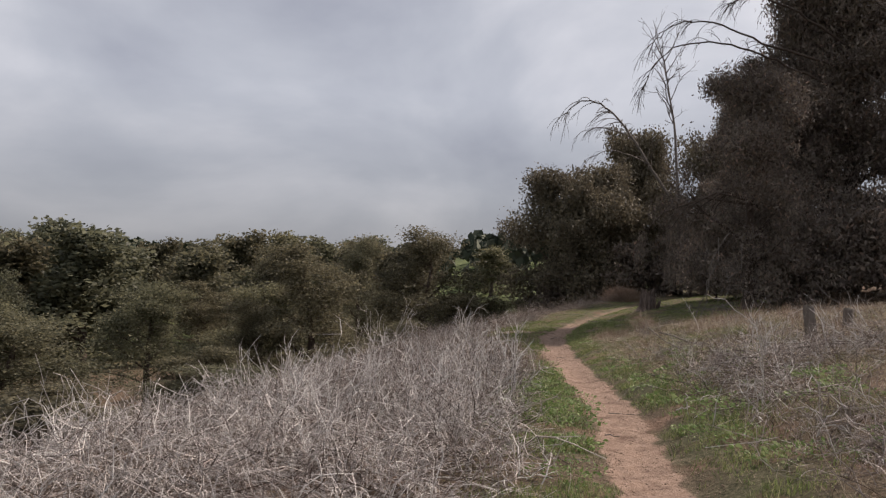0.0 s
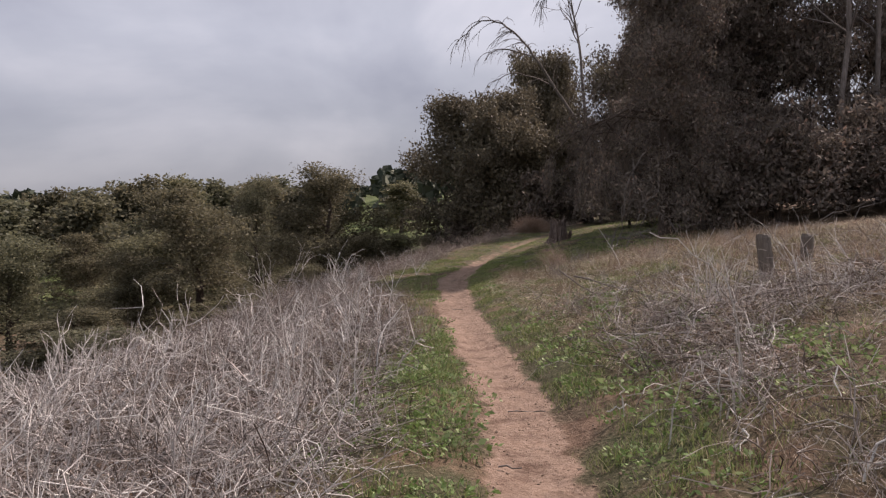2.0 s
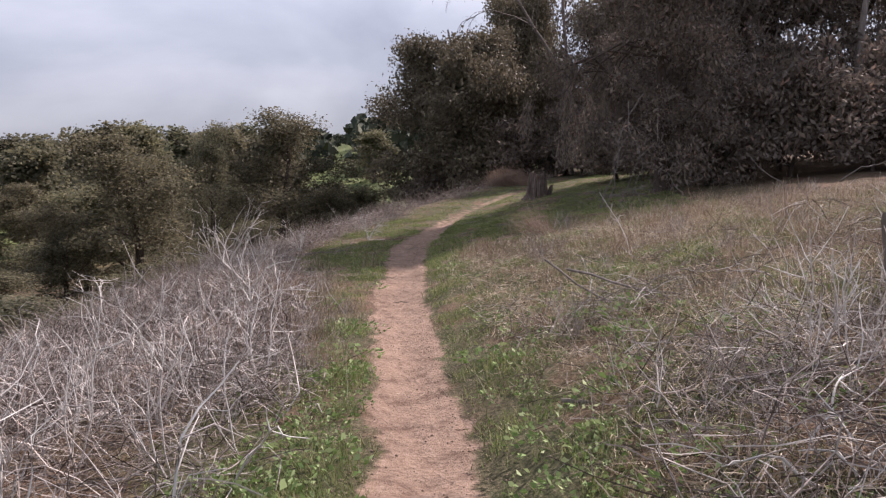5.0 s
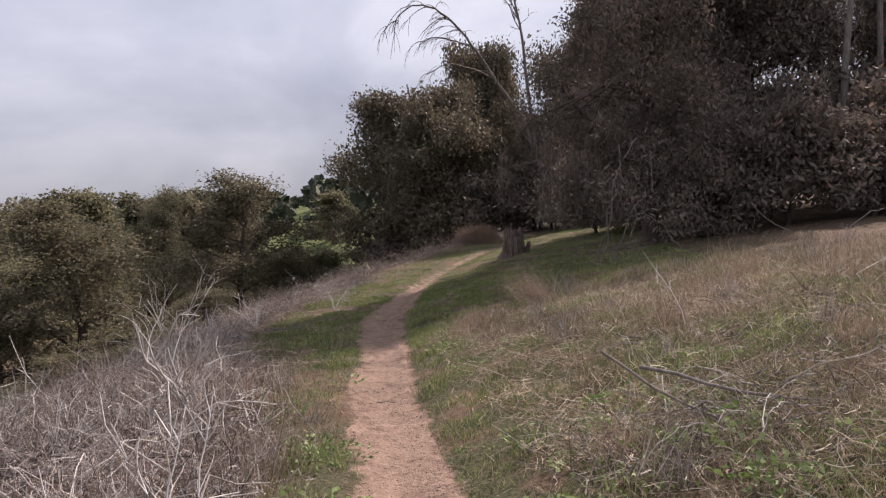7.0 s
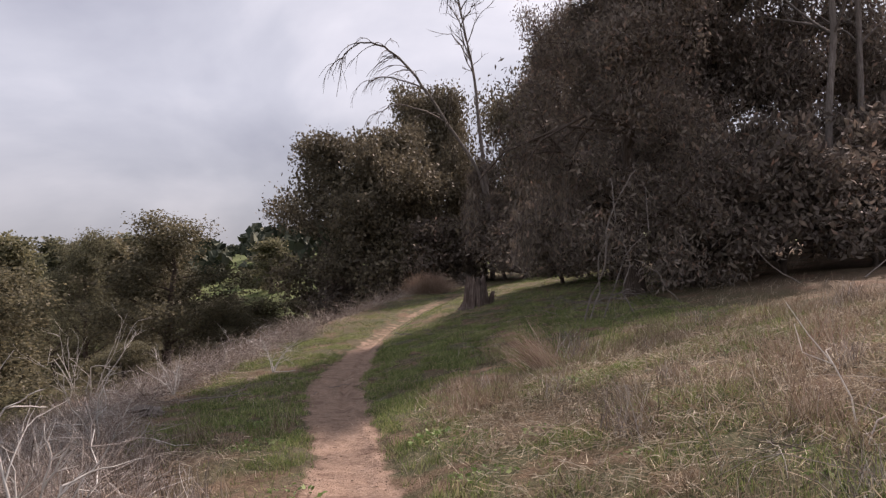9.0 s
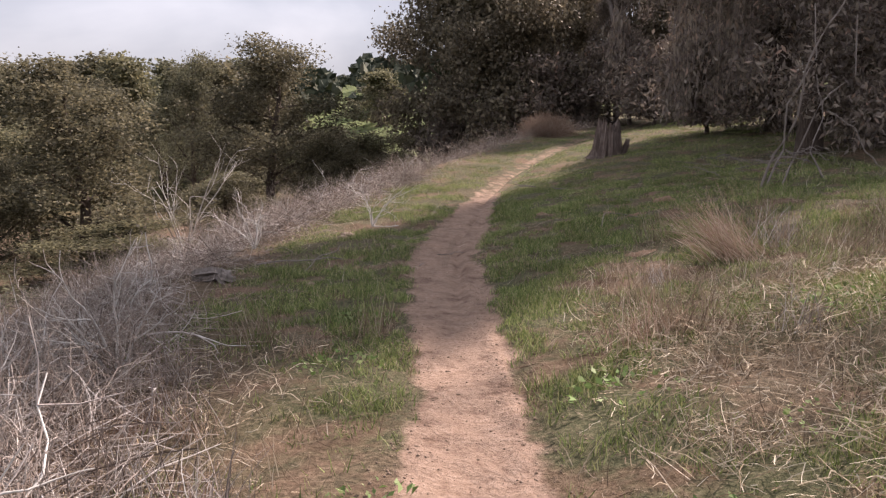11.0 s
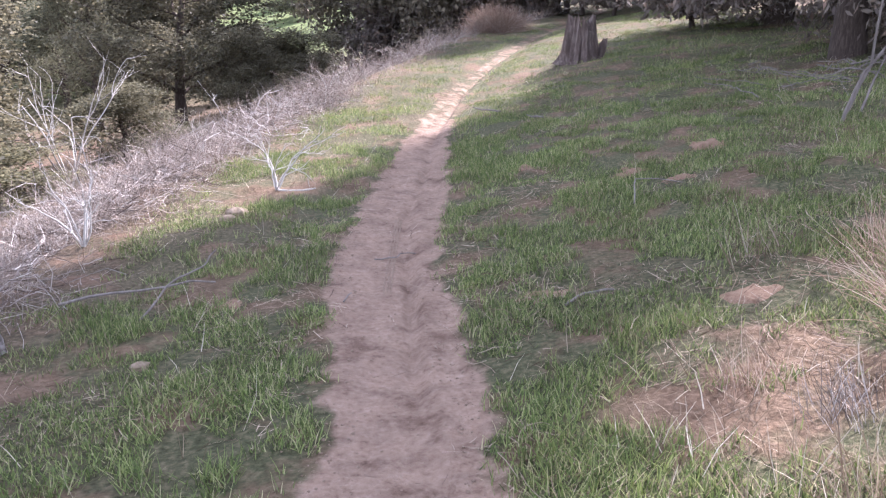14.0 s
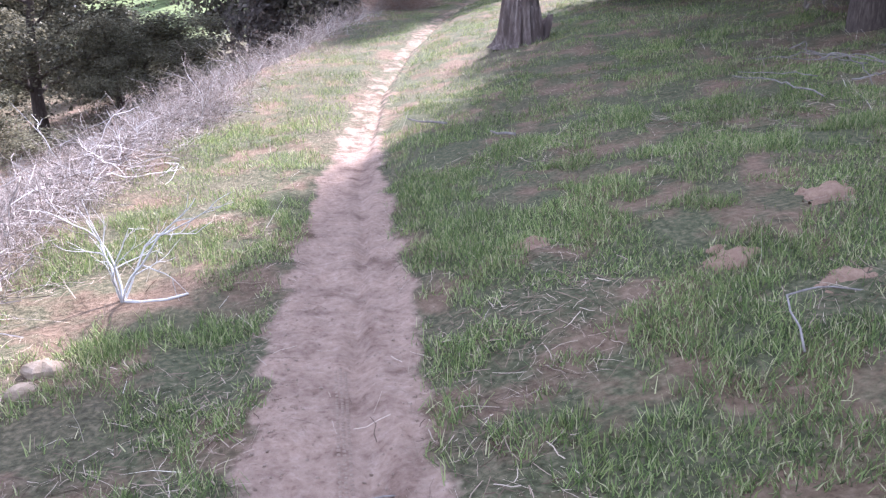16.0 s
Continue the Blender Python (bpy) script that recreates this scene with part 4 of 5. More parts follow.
def build_mound(x, y, r, h):
    """Burrow spoil: a low uneven heap that follows the ground."""
    g = np.linspace(-1, 1, 25)
    A, B = np.meshgrid(g, g)
    rad = np.hypot(A, B) * (1 + 0.9 * (vnoise(A * 3 + x * 9, B * 3 + y * 9, 1.0, 51) - 0.4) + 0.4 * (vnoise(A * 8 + x * 9, B * 8 + y * 9, 1.0, 53) - 0.5))
    X, Y = x + A * r, y + B * r * 0.8
    bump = np.clip(1 - rad, 0, None) ** 0.75
    Z = land(X, Y) - 0.03 + (h + 0.03) * bump * (0.75 + 0.5 * vnoise(X, Y, 0.07, 52))
    i = np.arange(24)[:, None] * 25 + np.arange(24)[None, :]
    q = np.stack([i, i + 1, i + 26, i + 25], -1).reshape(-1, 4)
    v = np.stack([X - x, Y - y, Z - float(land(x, y))], -1).reshape(-1, 3)
    ob = new("soil_mound", mesh_np("soil_mound", v, q, (M_EARTH,)))
    ob.location = at_ground(x, y)
    tagged(ob, "low mound of loose reddish earth in the grass", "mound", group="burrow mounds")


def make_weed(seed, n, size):
    rng = np.random.default_rng(seed)
    top = new("weed_plant")
    a = rng.uniform(0, 2 * np.pi, n)
    out = size * np.sqrt(rng.random(n))
    C = np.stack([np.cos(a) * out, np.sin(a) * out, 0.02 + 0.07 * rng.random(n) * (1.2 - out / size)], 1)
    D = np.stack([np.cos(a), np.sin(a), rng.uniform(-0.1, 0.9, n)], 1) + rng.normal(scale=0.3, size=(n, 3))
    L = rng.uniform(0.018, 0.046, n)
    part("foliage", [leaves(C, D, L, L * rng.uniform(0.2, 0.34, n), rng)], M_WEED, top)
    return tagged(top, "low patch of green broad-leaved weeds beside the trail", "weed", group="green weeds")


def place_weeds():
    kinds = [make_weed(60, 70, 0.24), make_weed(61, 46, 0.19), make_weed(62, 95, 0.33)]
    rng = np.random.default_rng(63)
    spots = [(1.62, 12.9), (1.64, 12.2), (2.86, 10.9), (3.88, 12.5), (3.11, 10.8), (2.75, 10.35), (1.5, 8.6), (1.54, 8.3), (5.2, 12.95), (2.9, 10.5), (2.3, 17.5), (4.7, 17.1), (3.44, 16.9), (1.35, 16.3), (5.4, 12.6), (2.7, 9.6), (2.75, 9.1), (3.1, 9.9), (2.6, 8.4), (1.35, 7.4), (1.2, 6.6), (1.75, 13.9), (1.9, 14.8), (3.3, 14.2), (3.0, 12.0), (3.6, 11.6), (1.45, 11.2), (1.4, 10.3), (2.5, 7.6), (3.3, 11.2), (4.6, 14.6), (5.0, 18.9), (3.6, 18.3), (2.2, 19.4), (2.6, 7.0), (1.3, 5.6), (2.4, 20.6)]
    for _ in range(46):
        y = rng.uniform(5.5, 15.5)
        spots.append((float(trail_x(y)) - 0.46 - 0.5 * rng.random() ** 2, y))
    for _ in range(60):
        y = rng.uniform(6.0, 13.5)
        spots.append((float(trail_x(y)) + 0.52 + 1.7 * rng.random(), y))
    for _ in range(34):
        y = rng.uniform(8.2, 15)
        spots.append((float(trail_x(y)) + rng.uniform(0.45, 2.4), y))
    for _ in range(16):
        y = rng.uniform(8, 19)
        spots.append((float(trail_x(y)) - rng.uniform(0.4, 1.2), y))
    few = len(spots)
    for _ in range(46):
        y = rng.uniform(11.5, 20)
        spots.append((float(trail_x(y)) + rng.uniform(0.6, 5.0), y))
    for i, (x, y) in enumerate(spots):
        m = pose(*at_ground(x, y), 0, 0, rng.uniform(0, 360)) @ Matrix.Scale(rng.uniform(0.75, 1.25) if i < few else rng.uniform(0.45, 0.8), 4)
        if i < 3:
            kinds[i].matrix_basis = m
        else:
            copy_thing(kinds[i % 3], m)


def build_tuft(name, x, y, n, tall, lean, wide, mat, label, seed):
    """A clump of long dry grass, swept one way."""
    rng = np.random.default_rng(seed)
    top = new(name)
    top.location = at_ground(x, y)
    bx, by = rng.normal(scale=wide, size=n), rng.normal(scale=wide, size=n)
    base = np.stack([bx, by, land(x + bx, y + by) - float(land(x, y)) - 0.01], 1)
    head = np.stack([lean[0] + rng.normal(scale=0.28, size=n), lean[1] + rng.normal(scale=0.28, size=n), np.ones(n)], 1)
    P = bent(rng, base, head, tall * rng.uniform(0.35, 1.0, n), 6, 0.09, rng.uniform(-0.03, 0.14, n))
    side = rng.normal(size=(n, 3))
    side /= np.linalg.norm(side, axis=1, keepdims=True)
    ob = part("blade_mass", [ribbons(P, rng.uniform(0.0014, 0.0032, n)[:, None] * np.linspace(1, 0.3, 6)[None, :], side)], mat, top)
    ob["kind"] = "stuff"
    tagged(top, label, "grass tuft", group="dry tufts")


def place_tufts():
    """Repeats of three straw tufts over the field and the verge."""
    mats = (M_STRAW, M_RUSSET, M_TWIG)
    for k in range(3):
        build_tuft("straw_tuft", 4.0 + k, 15.0 + k, 110, 0.34, (0.15, 0.1), 0.09, mats[k], ("straw-coloured dry grass tuft", "reddish dry grass tuft", "grey dead grass tuft")[k] + " on the slope", 320 + k)
    kinds = [o for o in bpy.data.objects if o.name.startswith("straw_tuft")]
    rng = np.random.default_rng(330)
    for i in range(120):
        if i < 85:
            y = rng.uniform(9.5, 22.5)
            u = rng.uniform(0.8, 7.0)
        else:
            y = rng.uniform(13, 20.5)
            u = -rng.uniform(0.55, 1.9)
        x = u + float(trail_x(y))
        m = pose(*at_ground(x, y), rng.uniform(-12, 12), rng.uniform(-12, 12), rng.uniform(0, 360)) @ Matrix.Scale(rng.uniform(0.6, 1.35), 4)
        copy_thing(kinds[i % 3], m)


def build_sprays():
    """Leafy twigs that hang from the nearest gum tree."""
    rng = np.random.default_rng(340)
    for x, y, low, n in ((7.9, 28.3, 0.85, 9), (8.7, 29.0, 1.0, 7), (9.1, 28.6, 1.15, 6), (7.2, 29.2, 1.5, 6), (9.7, 30.0, 0.95, 6)):
        top = new("drooping_branch")
        g = float(land(x, y))
        top.location = (x, y, g)
        P = np.array([(10.3 - x, 28.2 - y, 3.9), ((10.3 - x) * 0.6, (28.2 - y) * 0.6, 4.1), ((10.3 - x) * 0.2, (28.2 - y) * 0.2, 3.6), (0, 0, 2.9)])
        part("branch", tube_list([(P, np.array([0.04, 0.03, 0.02, 0.012]))], 6), M_BARK, top)
        for _ in range(n):
            s = np.array([rng.normal(scale=0.14), rng.normal(scale=0.14), 2.9 + rng.normal(scale=0.15)])
            e = np.array([s[0] * 1.6, s[1] * 1.6, low + abs(rng.normal(scale=0.35))])
            k = 46
            f = rng.random(k)[:, None] ** 0.7
            C = s + (e - s) * f + rng.normal(scale=0.045, size=(k, 3))
            D = np.array([0, 0, -1.0]) + rng.normal(scale=0.35, size=(k, 3))
            L = rng.uniform(0.1, 0.2, k)
            part("leaf_spray", [leaves(C, D, L, L * 0.12, rng), tubes(np.stack([s, (s + e) / 2, e])[None], np.full((1, 3), 0.004))], M_EUC, top)
        tagged(top, "drooping leafy gum branch that hangs over the grass", "branch", group="drooping gum branches")


def build_dry_bush():
    rng = np.random.default_rng(71)
    top = new("dry_bush")
    top.location = at_ground(9.8, 44.0, -0.05)
    n = 3600
    a, e = rng.uniform(0, 2 * np.pi, n), rng.uniform(0.25, 1.5, n)
    head = np.stack([np.cos(a) * np.cos(e), np.sin(a) * np.cos(e), np.sin(e)], 1)
    base = np.stack([np.cos(a) * 0.5 * rng.random(n), np.sin(a) * 0.5 * rng.random(n), np.zeros(n)], 1)
    P = bent(rng, base, head, rng.uniform(0.5, 1.12, n), 6, 0.34, 0.06)
    ob = part("twig_mass", [tubes(P, rng.uniform(0.003, 0.006, n)[:, None] * np.linspace(1, 0.5, 6)[None, :])], M_RUSSET, top)
    ob["kind"] = "stuff"
    tagged(top, "round dry reddish-tan bush at the bend of the trail", "bush")


def smooth_line(points, times=4):
    """A smooth curve through a few points."""
    P = np.array(points, float)
    for _ in range(times - 2):
        mid = np.empty((2 * len(P), 3))
        mid[0], mid[-1] = P[0], P[-1]
        mid[1:-1:2], mid[2:-1:2] = 0.75 * P[:-1] + 0.25 * P[1:], 0.25 * P[:-1] + 0.75 * P[1:]
        P = mid
    return P


def hung_limb(rng, points, r, hang, spread_, n):
    """A bare limb along points, with side twigs that arch over and hang down."""
    P = smooth_line(points)
    P[1:-1] += rng.normal(scale=0.03, size=(len(P) - 2, 3))
    out = [(P, r * np.linspace(1, 0.22, len(P)))]
    for _ in range(n):
        i = int(rng.integers(len(P) // 3, len(P)))
        d = P[i] - P[i - 1]
        d = d / np.linalg.norm(d) + rng.normal(scale=spread_, size=3) + np.array([0, 0, 0.25])
        ln = hang * rng.uniform(0.5, 1.1)
        Q = bent(rng, P[i][None], d[None], np.array([ln]), 8, 0.08, 0.24)[0]
        out.append((Q, r * 0.22 * np.linspace(1, 0.35, 8)))
        for _ in range(2):
            j = int(rng.integers(2, 6))
            T = bent(rng, Q[j][None], (Q[j] - Q[j - 1])[None] / ln * 7 + rng.normal(scale=0.4, size=(1, 3)), np.array([ln * 0.55]), 6, 0.08, 0.26)[0]
            out.append((T, r * 0.13 * np.linspace(1, 0.4, 6)))
    return out


def build_dead_tree():
    """Bare limbs that rise over the dark trees."""
    rng = np.random.default_rng(83)
    top = new("dead_tree")
    x, y = 16.0, 55.0
    g = float(land(x, y))
    top.location = (x, y, g)
    foot = np.array([x, y, g])
    arc = np.array([(15.9, 55, 4.0), (15.5, 55, 6.4), (14.0, 55, 8.5), (13.0, 55, 10.1), (11.7, 54.8, 11.9), (10.3, 54.6, 12.8), (9.0, 54.4, 12.8), (8.3, 54.4, 12.0)]) - foot
    part("limb", tube_list(hung_limb(rng, arc, 0.11, 2.1, 0.3, 26), 6), M_GREYBRANCH, top)
    side = np.array([(12.6, 55, 10.6), (11.9, 55.2, 11.0), (10.7, 55.3, 11.3), (9.6, 55.3, 11.1)]) - foot
    part("limb", tube_list(hung_limb(rng, side, 0.06, 1.5, 0.3, 14), 6), M_GREYBRANCH, top)
    low = np.array([(13.6, 55, 9.0), (12.4, 54.8, 9.5), (10.9, 54.6, 9.8), (9.9, 54.6, 9.2)]) - foot
    part("limb", tube_list(hung_limb(rng, low, 0.05, 1.2, 0.35, 10), 6), M_GREYBRANCH, top)
    stem = smooth_line(np.array([(16.0, 55, g - 0.2), (15.9, 55, 5.0), (15.5, 55, 9.0), (15.4, 55, 11.3), (15.0, 55, 13.3), (14.6, 55, 15.8)]) - foot)
    out = [(stem, 0.15 * np.linspace(1, 0.12, len(stem)))]
    for i in range(15):
        k = int(len(stem) * (0.58 + 0.4 * i / 15))
        a = rng.choice((0.0, math.pi)) + rng.normal(scale=0.5)
        branching(rng, stem[k], (math.cos(a) * 0.6, math.sin(a) * 0.6, 1.1), rng.uniform(1.2, 2.6), 0.04, 2, 0.10, -0.03, out, 3)
    part("trunk", tube_list(out, 7), M_GREYBRANCH, top)
    tagged(top, "bare dead tree with drooping twigs over the dark trees", "tree")


def build_bare_arms():
    """Long bare arms that reach out of the tallest gum tree and hang over."""
    rng = np.random.default_rng(84)
    for pts in ([(16.8, 35.0, 9.4), (14.4, 33.8, 10.0), (12.6, 33, 10.4), (11.2, 33, 10.8), (9.5, 33, 10.8), (8.5, 32.9, 10.1), (8.0, 32.9, 9.0)],
                [(16.8, 35.0, 10.4), (14.2, 34.0, 10.8), (12.0, 33.4, 11.2), (10.5, 33.4, 11.8), (9.2, 33.3, 11.6), (8.4, 33.3, 10.8)],
                [(16.8, 35.0, 11.4), (14.4, 33.6, 12.2), (12.2, 32.6, 12.6), (11.2, 32.6, 12.2)]):
        top = new("bare_limb")
        top.location = pts[0]
        part("branch", tube_list(hung_limb(rng, np.array(pts) - np.array(pts[0]), 0.055, 1.25, 0.3, 24), 6), M_BARK, top)
        tagged(top, "long bare limb drooping out of a tall gum tree", "branch", group="bare limbs of the gum tree")


def build_snag(x, y, tall, lean, seed, r=0.13, label="bare pale dead tree standing among the gum trees"):
    rng = np.random.default_rng(seed)
    top = new("dead_gum_tree")
    top.location = at_ground(x, y, -0.2)
    f = np.linspace(0, 1, 8)
    P = np.stack([lean[0] * f + rng.normal(scale=0.06, size=8), lean[1] * f, tall * f], 1)
    part("trunk", tube_list([(P, r * (1 - 0.6 * f))], 9), M_GREYBRANCH, top)
    out = []
    for i in range(3, 8):
        for _ in range(3):
            a = rng.uniform(0, 6.28)
            branching(rng, P[i], (math.cos(a), math.sin(a), 0.9), tall * rng.uniform(0.12, 0.28), r * 0.35, 2, 0.15, 0.03, out, 3)
    for k in range(0, len(out), 13):
        part("limb", tube_list(out[k:k + 13], 5), M_GREYBRANCH, top)
    tagged(top, label, "tree")


def build_low_limbs():
    """Bare pale limbs that hang and lean at the front of the gum trees."""
    sets = [((7.75, 25.1), [(0, 0, -0.1), (0.12, -0.1, 0.45), (0.3, -0.3, 0.95), (0.26, -0.4, 1.5), (0.5, -0.5, 2.1), (0.8, -0.5, 2.5)], 0.028),
            ((7.9, 25.3), [(0, 0, -0.1), (0.25, 0, 0.5), (0.22, -0.1, 1.1), (0.5, -0.2, 1.7), (0.6, 0.1, 2.4)], 0.022),
            ((8.3, 25.6), [(0, 0, -0.1), (0.3, 0.1, 0.5), (0.5, 0.0, 1.1), (0.9, -0.1, 1.5), (1.0, 0.1, 2.3)], 0.02),
            ((8.9, 25.4), [(0, 0, -0.1), (-0.2, 0.2, 0.35), (0.1, 0.4, 0.8), (0.0, 0.5, 1.4)], 0.018),
            ((10.3, 26.2), [(0, 0, -0.05), (-0.3, 0.1, 0.25), (-0.5, 0.1, 0.6), (-0.9, 0.2, 0.85)], 0.02),
            ((12.4, 25.6), [(0, 0, -0.05), (-0.5, 0.2, 0.3), (-0.8, 0.3, 0.7)], 0.02),
            ((13.6, 25.4), [(0, 0, 0.0), (0.6, 0.1, 0.3), (1.1, 0.2, 0.35), (1.9, 0.1, 0.7)], 0.02),
            ((14.6, 25.2), [(0, 0, 0.0), (0.3, 0.2, 0.35), (0.9, 0.1, 0.5), (1.3, 0.0, 0.9)], 0.018)]
    for (x, y), pts, r in sets:
        build_stick("fallen_limb", x, y, pts, r * 0.6, M_GREYBRANCH, "bare grey limb leaning out of the trees", "branch", 8, group="bare limbs under the gum trees")


def build_sticks():
    for x, y, h in ((2.98, 7.95, 0.34), (3.07, 7.98, 0.36), (3.13, 8.02, 0.46), (2.62, 8.55, 0.2)):
        build_stick("dead_stalk", x, y, [(0, 0, -0.05), (0.0, 0.0, h * 0.5), (-0.02, 0.01, h)], 0.006, M_PALE, "broken upright dead weed stalk", "stalk", group="dead stalks")
    build_stick("bent_stalk", 3.16, 8.1, [(0, 0, -0.03), (0.02, 0, 0.4), (-0.05, 0.05, 0.72), (-0.3, 0.15, 0.95), (-0.45, 0.2, 1.0)], 0.005, M_PALE, "arching pale dead stalk beside the trail", "stalk")
    build_stick("forked_stalk", 2.6, 7.75, [(0, 0, -0.02), (0.04, 0.02, 0.2), (0.10, 0.05, 0.38), (0.18, 0.06, 0.44)], 0.005, M_PALE, "bleached bent stalk by the trail edge", "stalk")
    build_stick("dry_stick", 2.5, 8.5, [(0, 0, 0.08), (0.09, 0.02, 0.1), (0.17, 0.05, 0.09)], 0.006, M_PALE, "short bleached stem lying on weeds", "stick")
    for x, y, pts, r in ((3.9, 13.6, [(-0.3, 0.4, 0.4), (0, 0, 0.15), (0.2, -0.7, 0.06), (0.25, -1.4, 0.1), (0.5, -2.0, 0.05), (0.6, -2.7, 0.06)], 0.009),
                         (4.2, 13.4, [(-0.5, 0.3, 0.25), (0.0, 0.1, 0.1), (0.4, -0.3, 0.08), (0.9, -0.4, 0.1)], 0.011),
                         (3.05, 11.55, [(0, 0, 0.03), (0.25, -0.3, 0.07), (0.5, -0.65, 0.08)], 0.014),
                         (3.7, 10.9, [(0, 0, 0.05), (0.5, -0.3, 0.2), (0.9, -0.4, 0.32), (1.6, -0.5, 0.4)], 0.013),
                         (4.3, 12.2, [(0, 0, 0.03), (0.6, 0.1, 0.1), (1.3, 0.4, 0.14), (2.2, 0.5, 0.1)], 0.014),
                         (2.05, 23.55, [(-0.65, -0.1, 0.06), (-0.2, 0.0, 0.08), (0.25, 0.08, 0.07)], 0.009),
                         (1.88, 23.2, [(0, 0, 0.0), (0.15, 0.3, 0.1), (0.32, 0.62, 0.12), (0.42, 0.75, 0.18)], 0.007),
                         (6.0, 28.2, [(0, 0, 0.04), (-0.15, 0.2, 0.05)], 0.014),
                         (5.8, 29.4, [(0, 0, 0.04), (-0.3, 0.35, 0.06)], 0.013),
                         (5.2, 23.8, [(0, 0, 0.03), (0.12, 0.25, 0.16), (0.4, 0.3, 0.12), (0.75, 0.1, 0.05)], 0.005),
                         (4.15, 22.3, [(0, 0, 0.02), (0.2, 0.1, 0.06), (0.36, 0.1, 0.04)], 0.008),
                         (3.35, 23.9, [(0, 0, 0.015), (0.16, 0.05, 0.02), (0.3, 0.06, 0.015)], 0.006),
                         (3.05, 23.0, [(0, 0, 0.015), (0.06, 0.12, 0.02)], 0.005),
                         (2.05, 9.4, [(0, 0, 0.015), (0.18, -0.02, 0.02), (0.33, -0.06, 0.015)], 0.005),
                         (1.75, 8.1, [(0, 0, 0.015), (0.12, -0.06, 0.02)], 0.006),
                         (2.55, 16.7, [(0, 0, 0.015), (0.1, -0.05, 0.02), (0.22, -0.07, 0.012)], 0.005)):
        build_stick("fallen_branch", x, y, pts, r, M_GREYBRANCH, "dry grey branch lying on the ground", "branch", group="fallen branches")


def build_twig_heap():
    """Pale dead branches heaped on the bank."""
    rng = np.random.default_rng(95)
    for i in range(44):
        a, l = rng.normal(2.9, 0.7), rng.uniform(0.22, 0.65)
        x, y = 4.4 + rng.normal(scale=0.42), 13.5 + rng.normal(scale=0.3)
        c, s = math.cos(a), math.sin(a)
        pts = [(c * l * f + rng.normal(scale=0.05), s * l * f + rng.normal(scale=0.05), 0) for f in (0, 0.35, 0.7, 1.0)]
        lift = rng.uniform(0.02, 0.14)
        pts = [(px, py, float(land(x + px, y + py) - land(x, y)) + lift + rng.uniform(-0.02, 0.08)) for px, py, _ in pts]
        pts[0] = (pts[0][0], pts[0][1], float(land(x + pts[0][0], y + pts[0][1]) - land(x, y)) + 0.004)
        build_stick("brushwood", x, y, pts, rng.uniform(0.003, 0.0055), M_GREYBRANCH if i % 3 else M_PALE, "bleached dead branch heaped on the dry bank", "stick", 5, group="heap of dead branches on the bank")


def build_branch_pile():
    rng = np.random.default_rng(91)
    for i in range(26):
        a, l = rng.uniform(0, 6.28), rng.uniform(0.35, 0.95)
        x, y = 8.7 + rng.normal(scale=0.55), 27.0 + rng.normal(scale=0.4)
        c, s = math.cos(a), math.sin(a)
        build_stick("brushwood", x, y, [(0, 0, 0.03 + 0.012 * i), (c * l * 0.3, s * l * 0.3, 0.08 + 0.012 * i), (c * l * 0.6 + rng.normal(scale=0.1), s * l * 0.6 + rng.normal(scale=0.1), 0.1 + 0.008 * i), (c * l, s * l, rng.uniform(0.03, 0.3))], rng.uniform(0.004, 0.008), M_GREYBRANCH, "pale dead stick in a brushwood pile", "stick", 5, group="brushwood pile under the trees")


build_green_grass()
build_dry_grass()
build_litter()
build_brush()
place_dead_weeds()
place_trees()
build_far_woods()
build_stump()
build_post(5.28, 11.87, 0.58, 0.08, -4, 20)
build_post(6.1, 12.6, 0.46, 0.075, 3, 50)
build_bare_shrub(2.75, 26.4, 0.5, 201, "forked bleached dead shrub on the grass edge", M_PALE, 0.010)
build_bare_shrub(1.24, 25.1, 0.42, 202, "spreading bleached dead shrub in front of the brush", M_PALE, 0.010, 6, False)
build_bare_shrub(1.0, 16.6, 0.75, 203, "large bare white shrub in the brush", M_PALE, 0.017, 5, False)
build_bare_shrub(0.9, 19.6, 0.5, 204, "bare grey shrub in the brush", M_PALE, 0.011, 5, False)
build_bare_shrub(-2.4, 42.0, 2.6, 205, "leafless grey shrub standing below the slope", M_PALE, 0.03, 6, False)
build_old_log()
build_stone(2.39, 25.65, 0.085, 1)
build_stone(2.31, 25.45, 0.075, 2)
build_stone(1.98, 22.45, 0.055, 3)
for x, y, r, h in ((6.45, 25.06, 0.24, 0.10), (5.6, 24.75, 0.26, 0.06), (5.0, 25.7, 0.3, 0.045), (2.39, 23.25, 0.22, 0.04), (4.1, 22.6, 0.28, 0.04), (4.9, 21.8, 0.3, 0.045), (5.75, 24.2, 0.2, 0.05)):
    build_mound(x, y, r * 0.8, h * 0.75)
place_weeds()
build_tuft("grass_tuft", 5.45, 21.0, 460, 0.75, (-0.7, 0.2), 0.12, M_RUSSET, "tall russet dry grass tuft bent over by the wind", 301)
build_tuft("grass_tuft", 6.0, 20.7, 300, 0.42, (0.2, 0.1), 0.25, M_STRAW, "matted straw-coloured dry grass tuft", 302)
build_tuft("grass_tuft", 5.6, 19.9, 280, 0.4, (0.5, -0.3), 0.26, M_STRAW, "matted straw-coloured dry grass tuft", 303)
build_tuft("grass_tuft", 6.9, 20.8, 260, 0.42, (-0.4, 0.2), 0.28, M_STRAW, "russet dry grass tuft on the bank", 304)
build_tuft("grass_tuft", 6.2, 17.6, 300, 0.4, (-0.3, 0.3), 0.3, M_RUSSET, "russet dry grass tuft on the bank", 305)
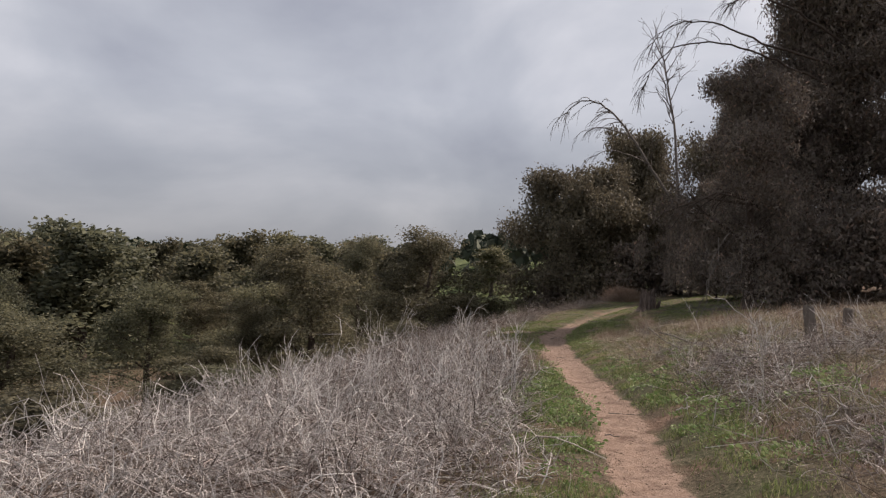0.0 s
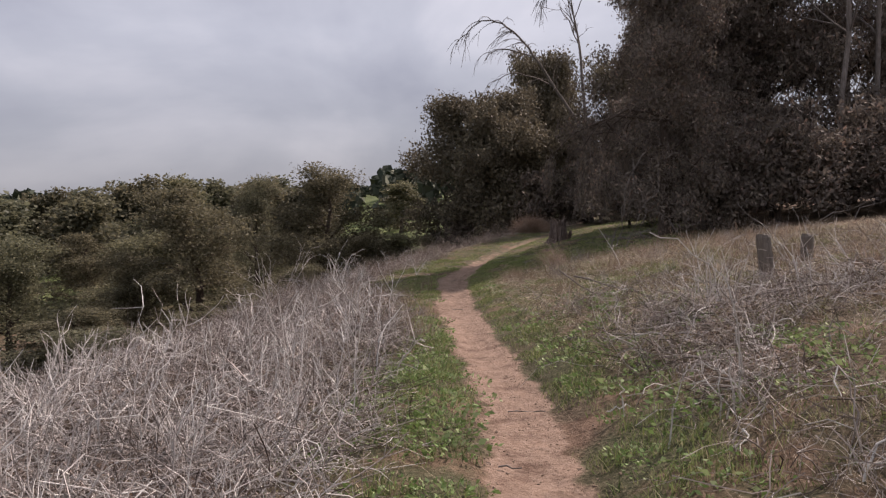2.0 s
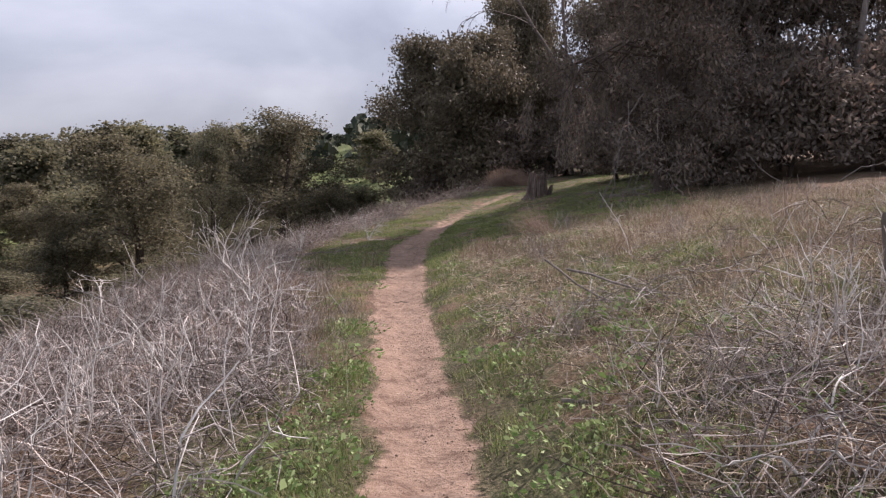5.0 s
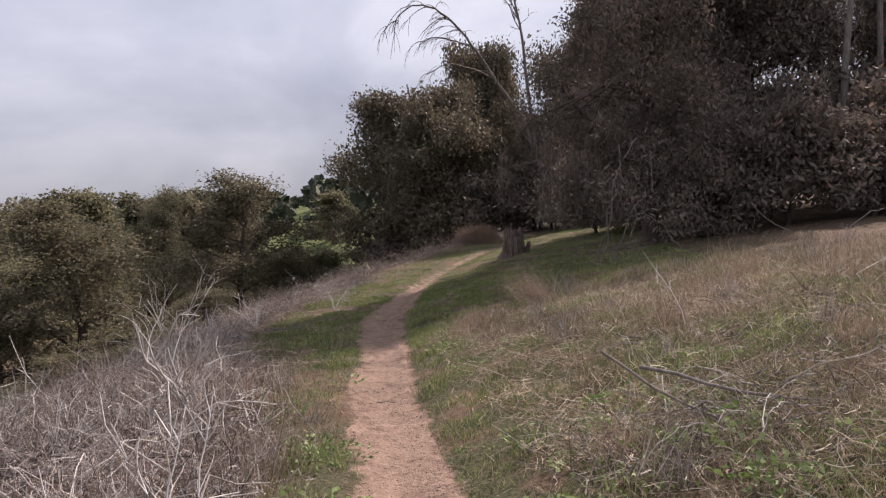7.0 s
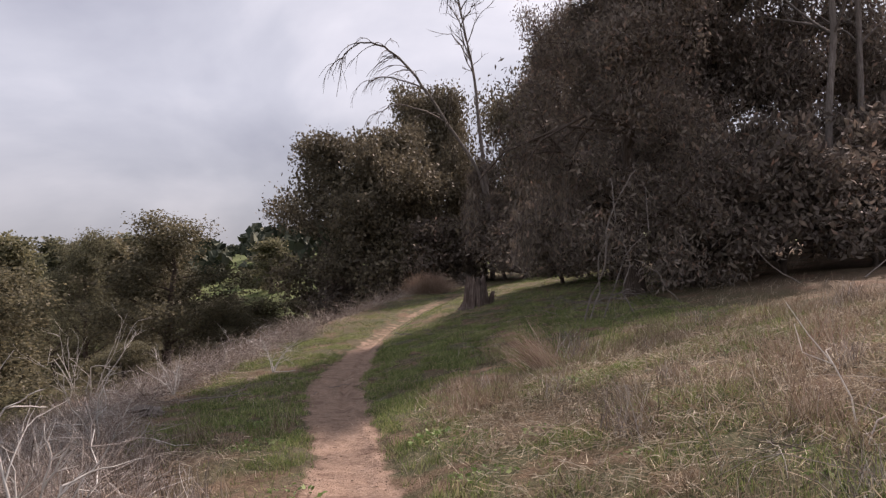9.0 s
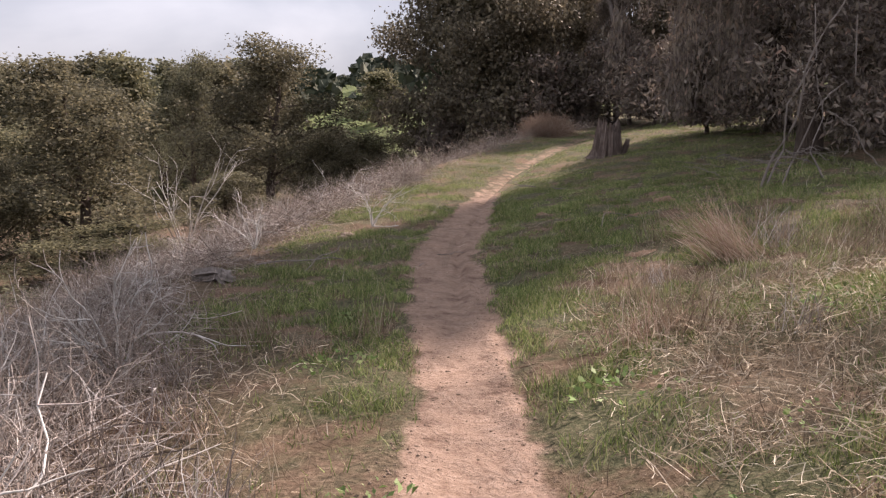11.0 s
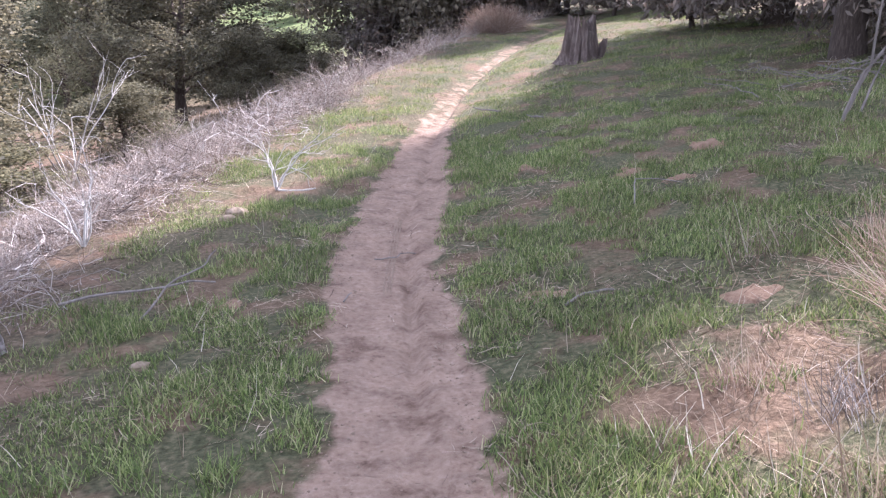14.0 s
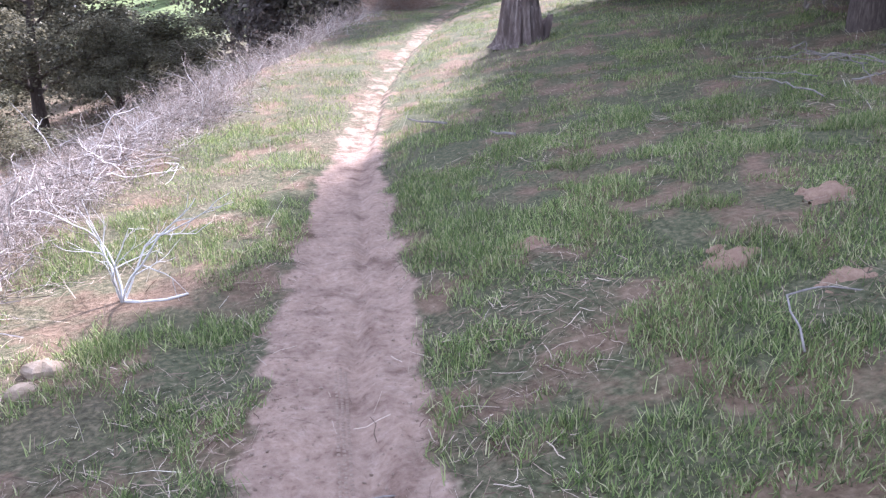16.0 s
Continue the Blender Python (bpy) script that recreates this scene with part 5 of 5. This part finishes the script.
place_tufts()
build_sprays()
build_dry_bush()
build_dead_tree()
build_bare_arms()
build_snag(18.3, 32.0, 15.0, (0.8, 0.0), 402, 0.12)
build_snag(20.4, 33.0, 15.0, (0.3, 0.4), 403, 0.12)
build_low_limbs()
build_sticks()
build_twig_heap()
build_branch_pile()


def build_tyre_track():
    """Raised lugs that a bicycle tyre pressed into the trail."""
    ys = np.arange(23.2, 25.0, 0.026)
    v, q, at = [], [], 0
    for row, off in ((-1, -0.022), (0, 0.0), (1, 0.022)):
        y = ys + (0.015 if row == 0 else 0.0)
        x = trail_x(y) - 0.02 + 0.03 * np.sin(y * 1.1) + off
        z = land(x, y)
        for xi, yi, zi in zip(x, y, z):
            w, l, h = 0.008, 0.006, 0.005
            v += [(xi - w, yi - l, zi - 0.01), (xi + w, yi - l, zi - 0.01), (xi + w, yi + l, zi - 0.01), (xi - w, yi + l, zi - 0.01), (xi - w * 0.7, yi - l * 0.6, zi + h), (xi + w * 0.7, yi - l * 0.6, zi + h), (xi + w * 0.7, yi + l * 0.6, zi + h), (xi - w * 0.7, yi + l * 0.6, zi + h)]
            q += [(at + a, at + c, at + d, at + e) for a, c, d, e in ((4, 5, 6, 7), (0, 1, 5, 4), (1, 2, 6, 5), (2, 3, 7, 6), (3, 0, 4, 7))]
            at += 8
    tagged(part("tyre_track", (np.array(v), np.array(q)), M_TREAD), "bicycle tyre tread pressed into the dirt trail", "track", kind="stuff")


build_tyre_track()


def build_crumbs():
    """Small clods and grit along the trail."""
    rng = np.random.default_rng(360)
    def dens(x, y, u):
        return 0.25 + 0.75 * np.exp(-((np.abs(u) - 0.3) / 0.12) ** 2)
    p = scatter(rng, 16000, -0.5, 0.5, 5, 27, dens)
    n = len(p)
    r = 0.002 + 0.009 * rng.random(n) ** 3
    o = np.array([(1, 0, 0), (0, 1, 0), (-1, 0, 0), (0, -1, 0), (0, 0, 0.8), (0, 0, -0.8)], float)
    a = rng.uniform(0, 6.28, n)
    c, s = np.cos(a), np.sin(a)
    V = np.zeros((n, 6, 3))
    V[:, :, 0] = o[:, 0] * c[:, None] - o[:, 1] * s[:, None]
    V[:, :, 1] = o[:, 0] * s[:, None] + o[:, 1] * c[:, None]
    V[:, :, 2] = o[:, 2]
    V = V * (0.7 + 0.6 * rng.random((n, 6, 1))) * r[:, None, None] + p[:, None, :] + np.array([0, 0, 0.001])
    t = np.array([(0, 1, 4), (1, 2, 4), (2, 3, 4), (3, 0, 4), (1, 0, 5), (2, 1, 5), (3, 2, 5), (0, 3, 5)])
    T = (t[None] + np.arange(n)[:, None, None] * 6).reshape(-1, 3)
    tagged(part("trail_grit", (V.reshape(-1, 3), T), M_TREAD), "small dirt clods and grit on the trail", "grit", kind="stuff")


build_crumbs()
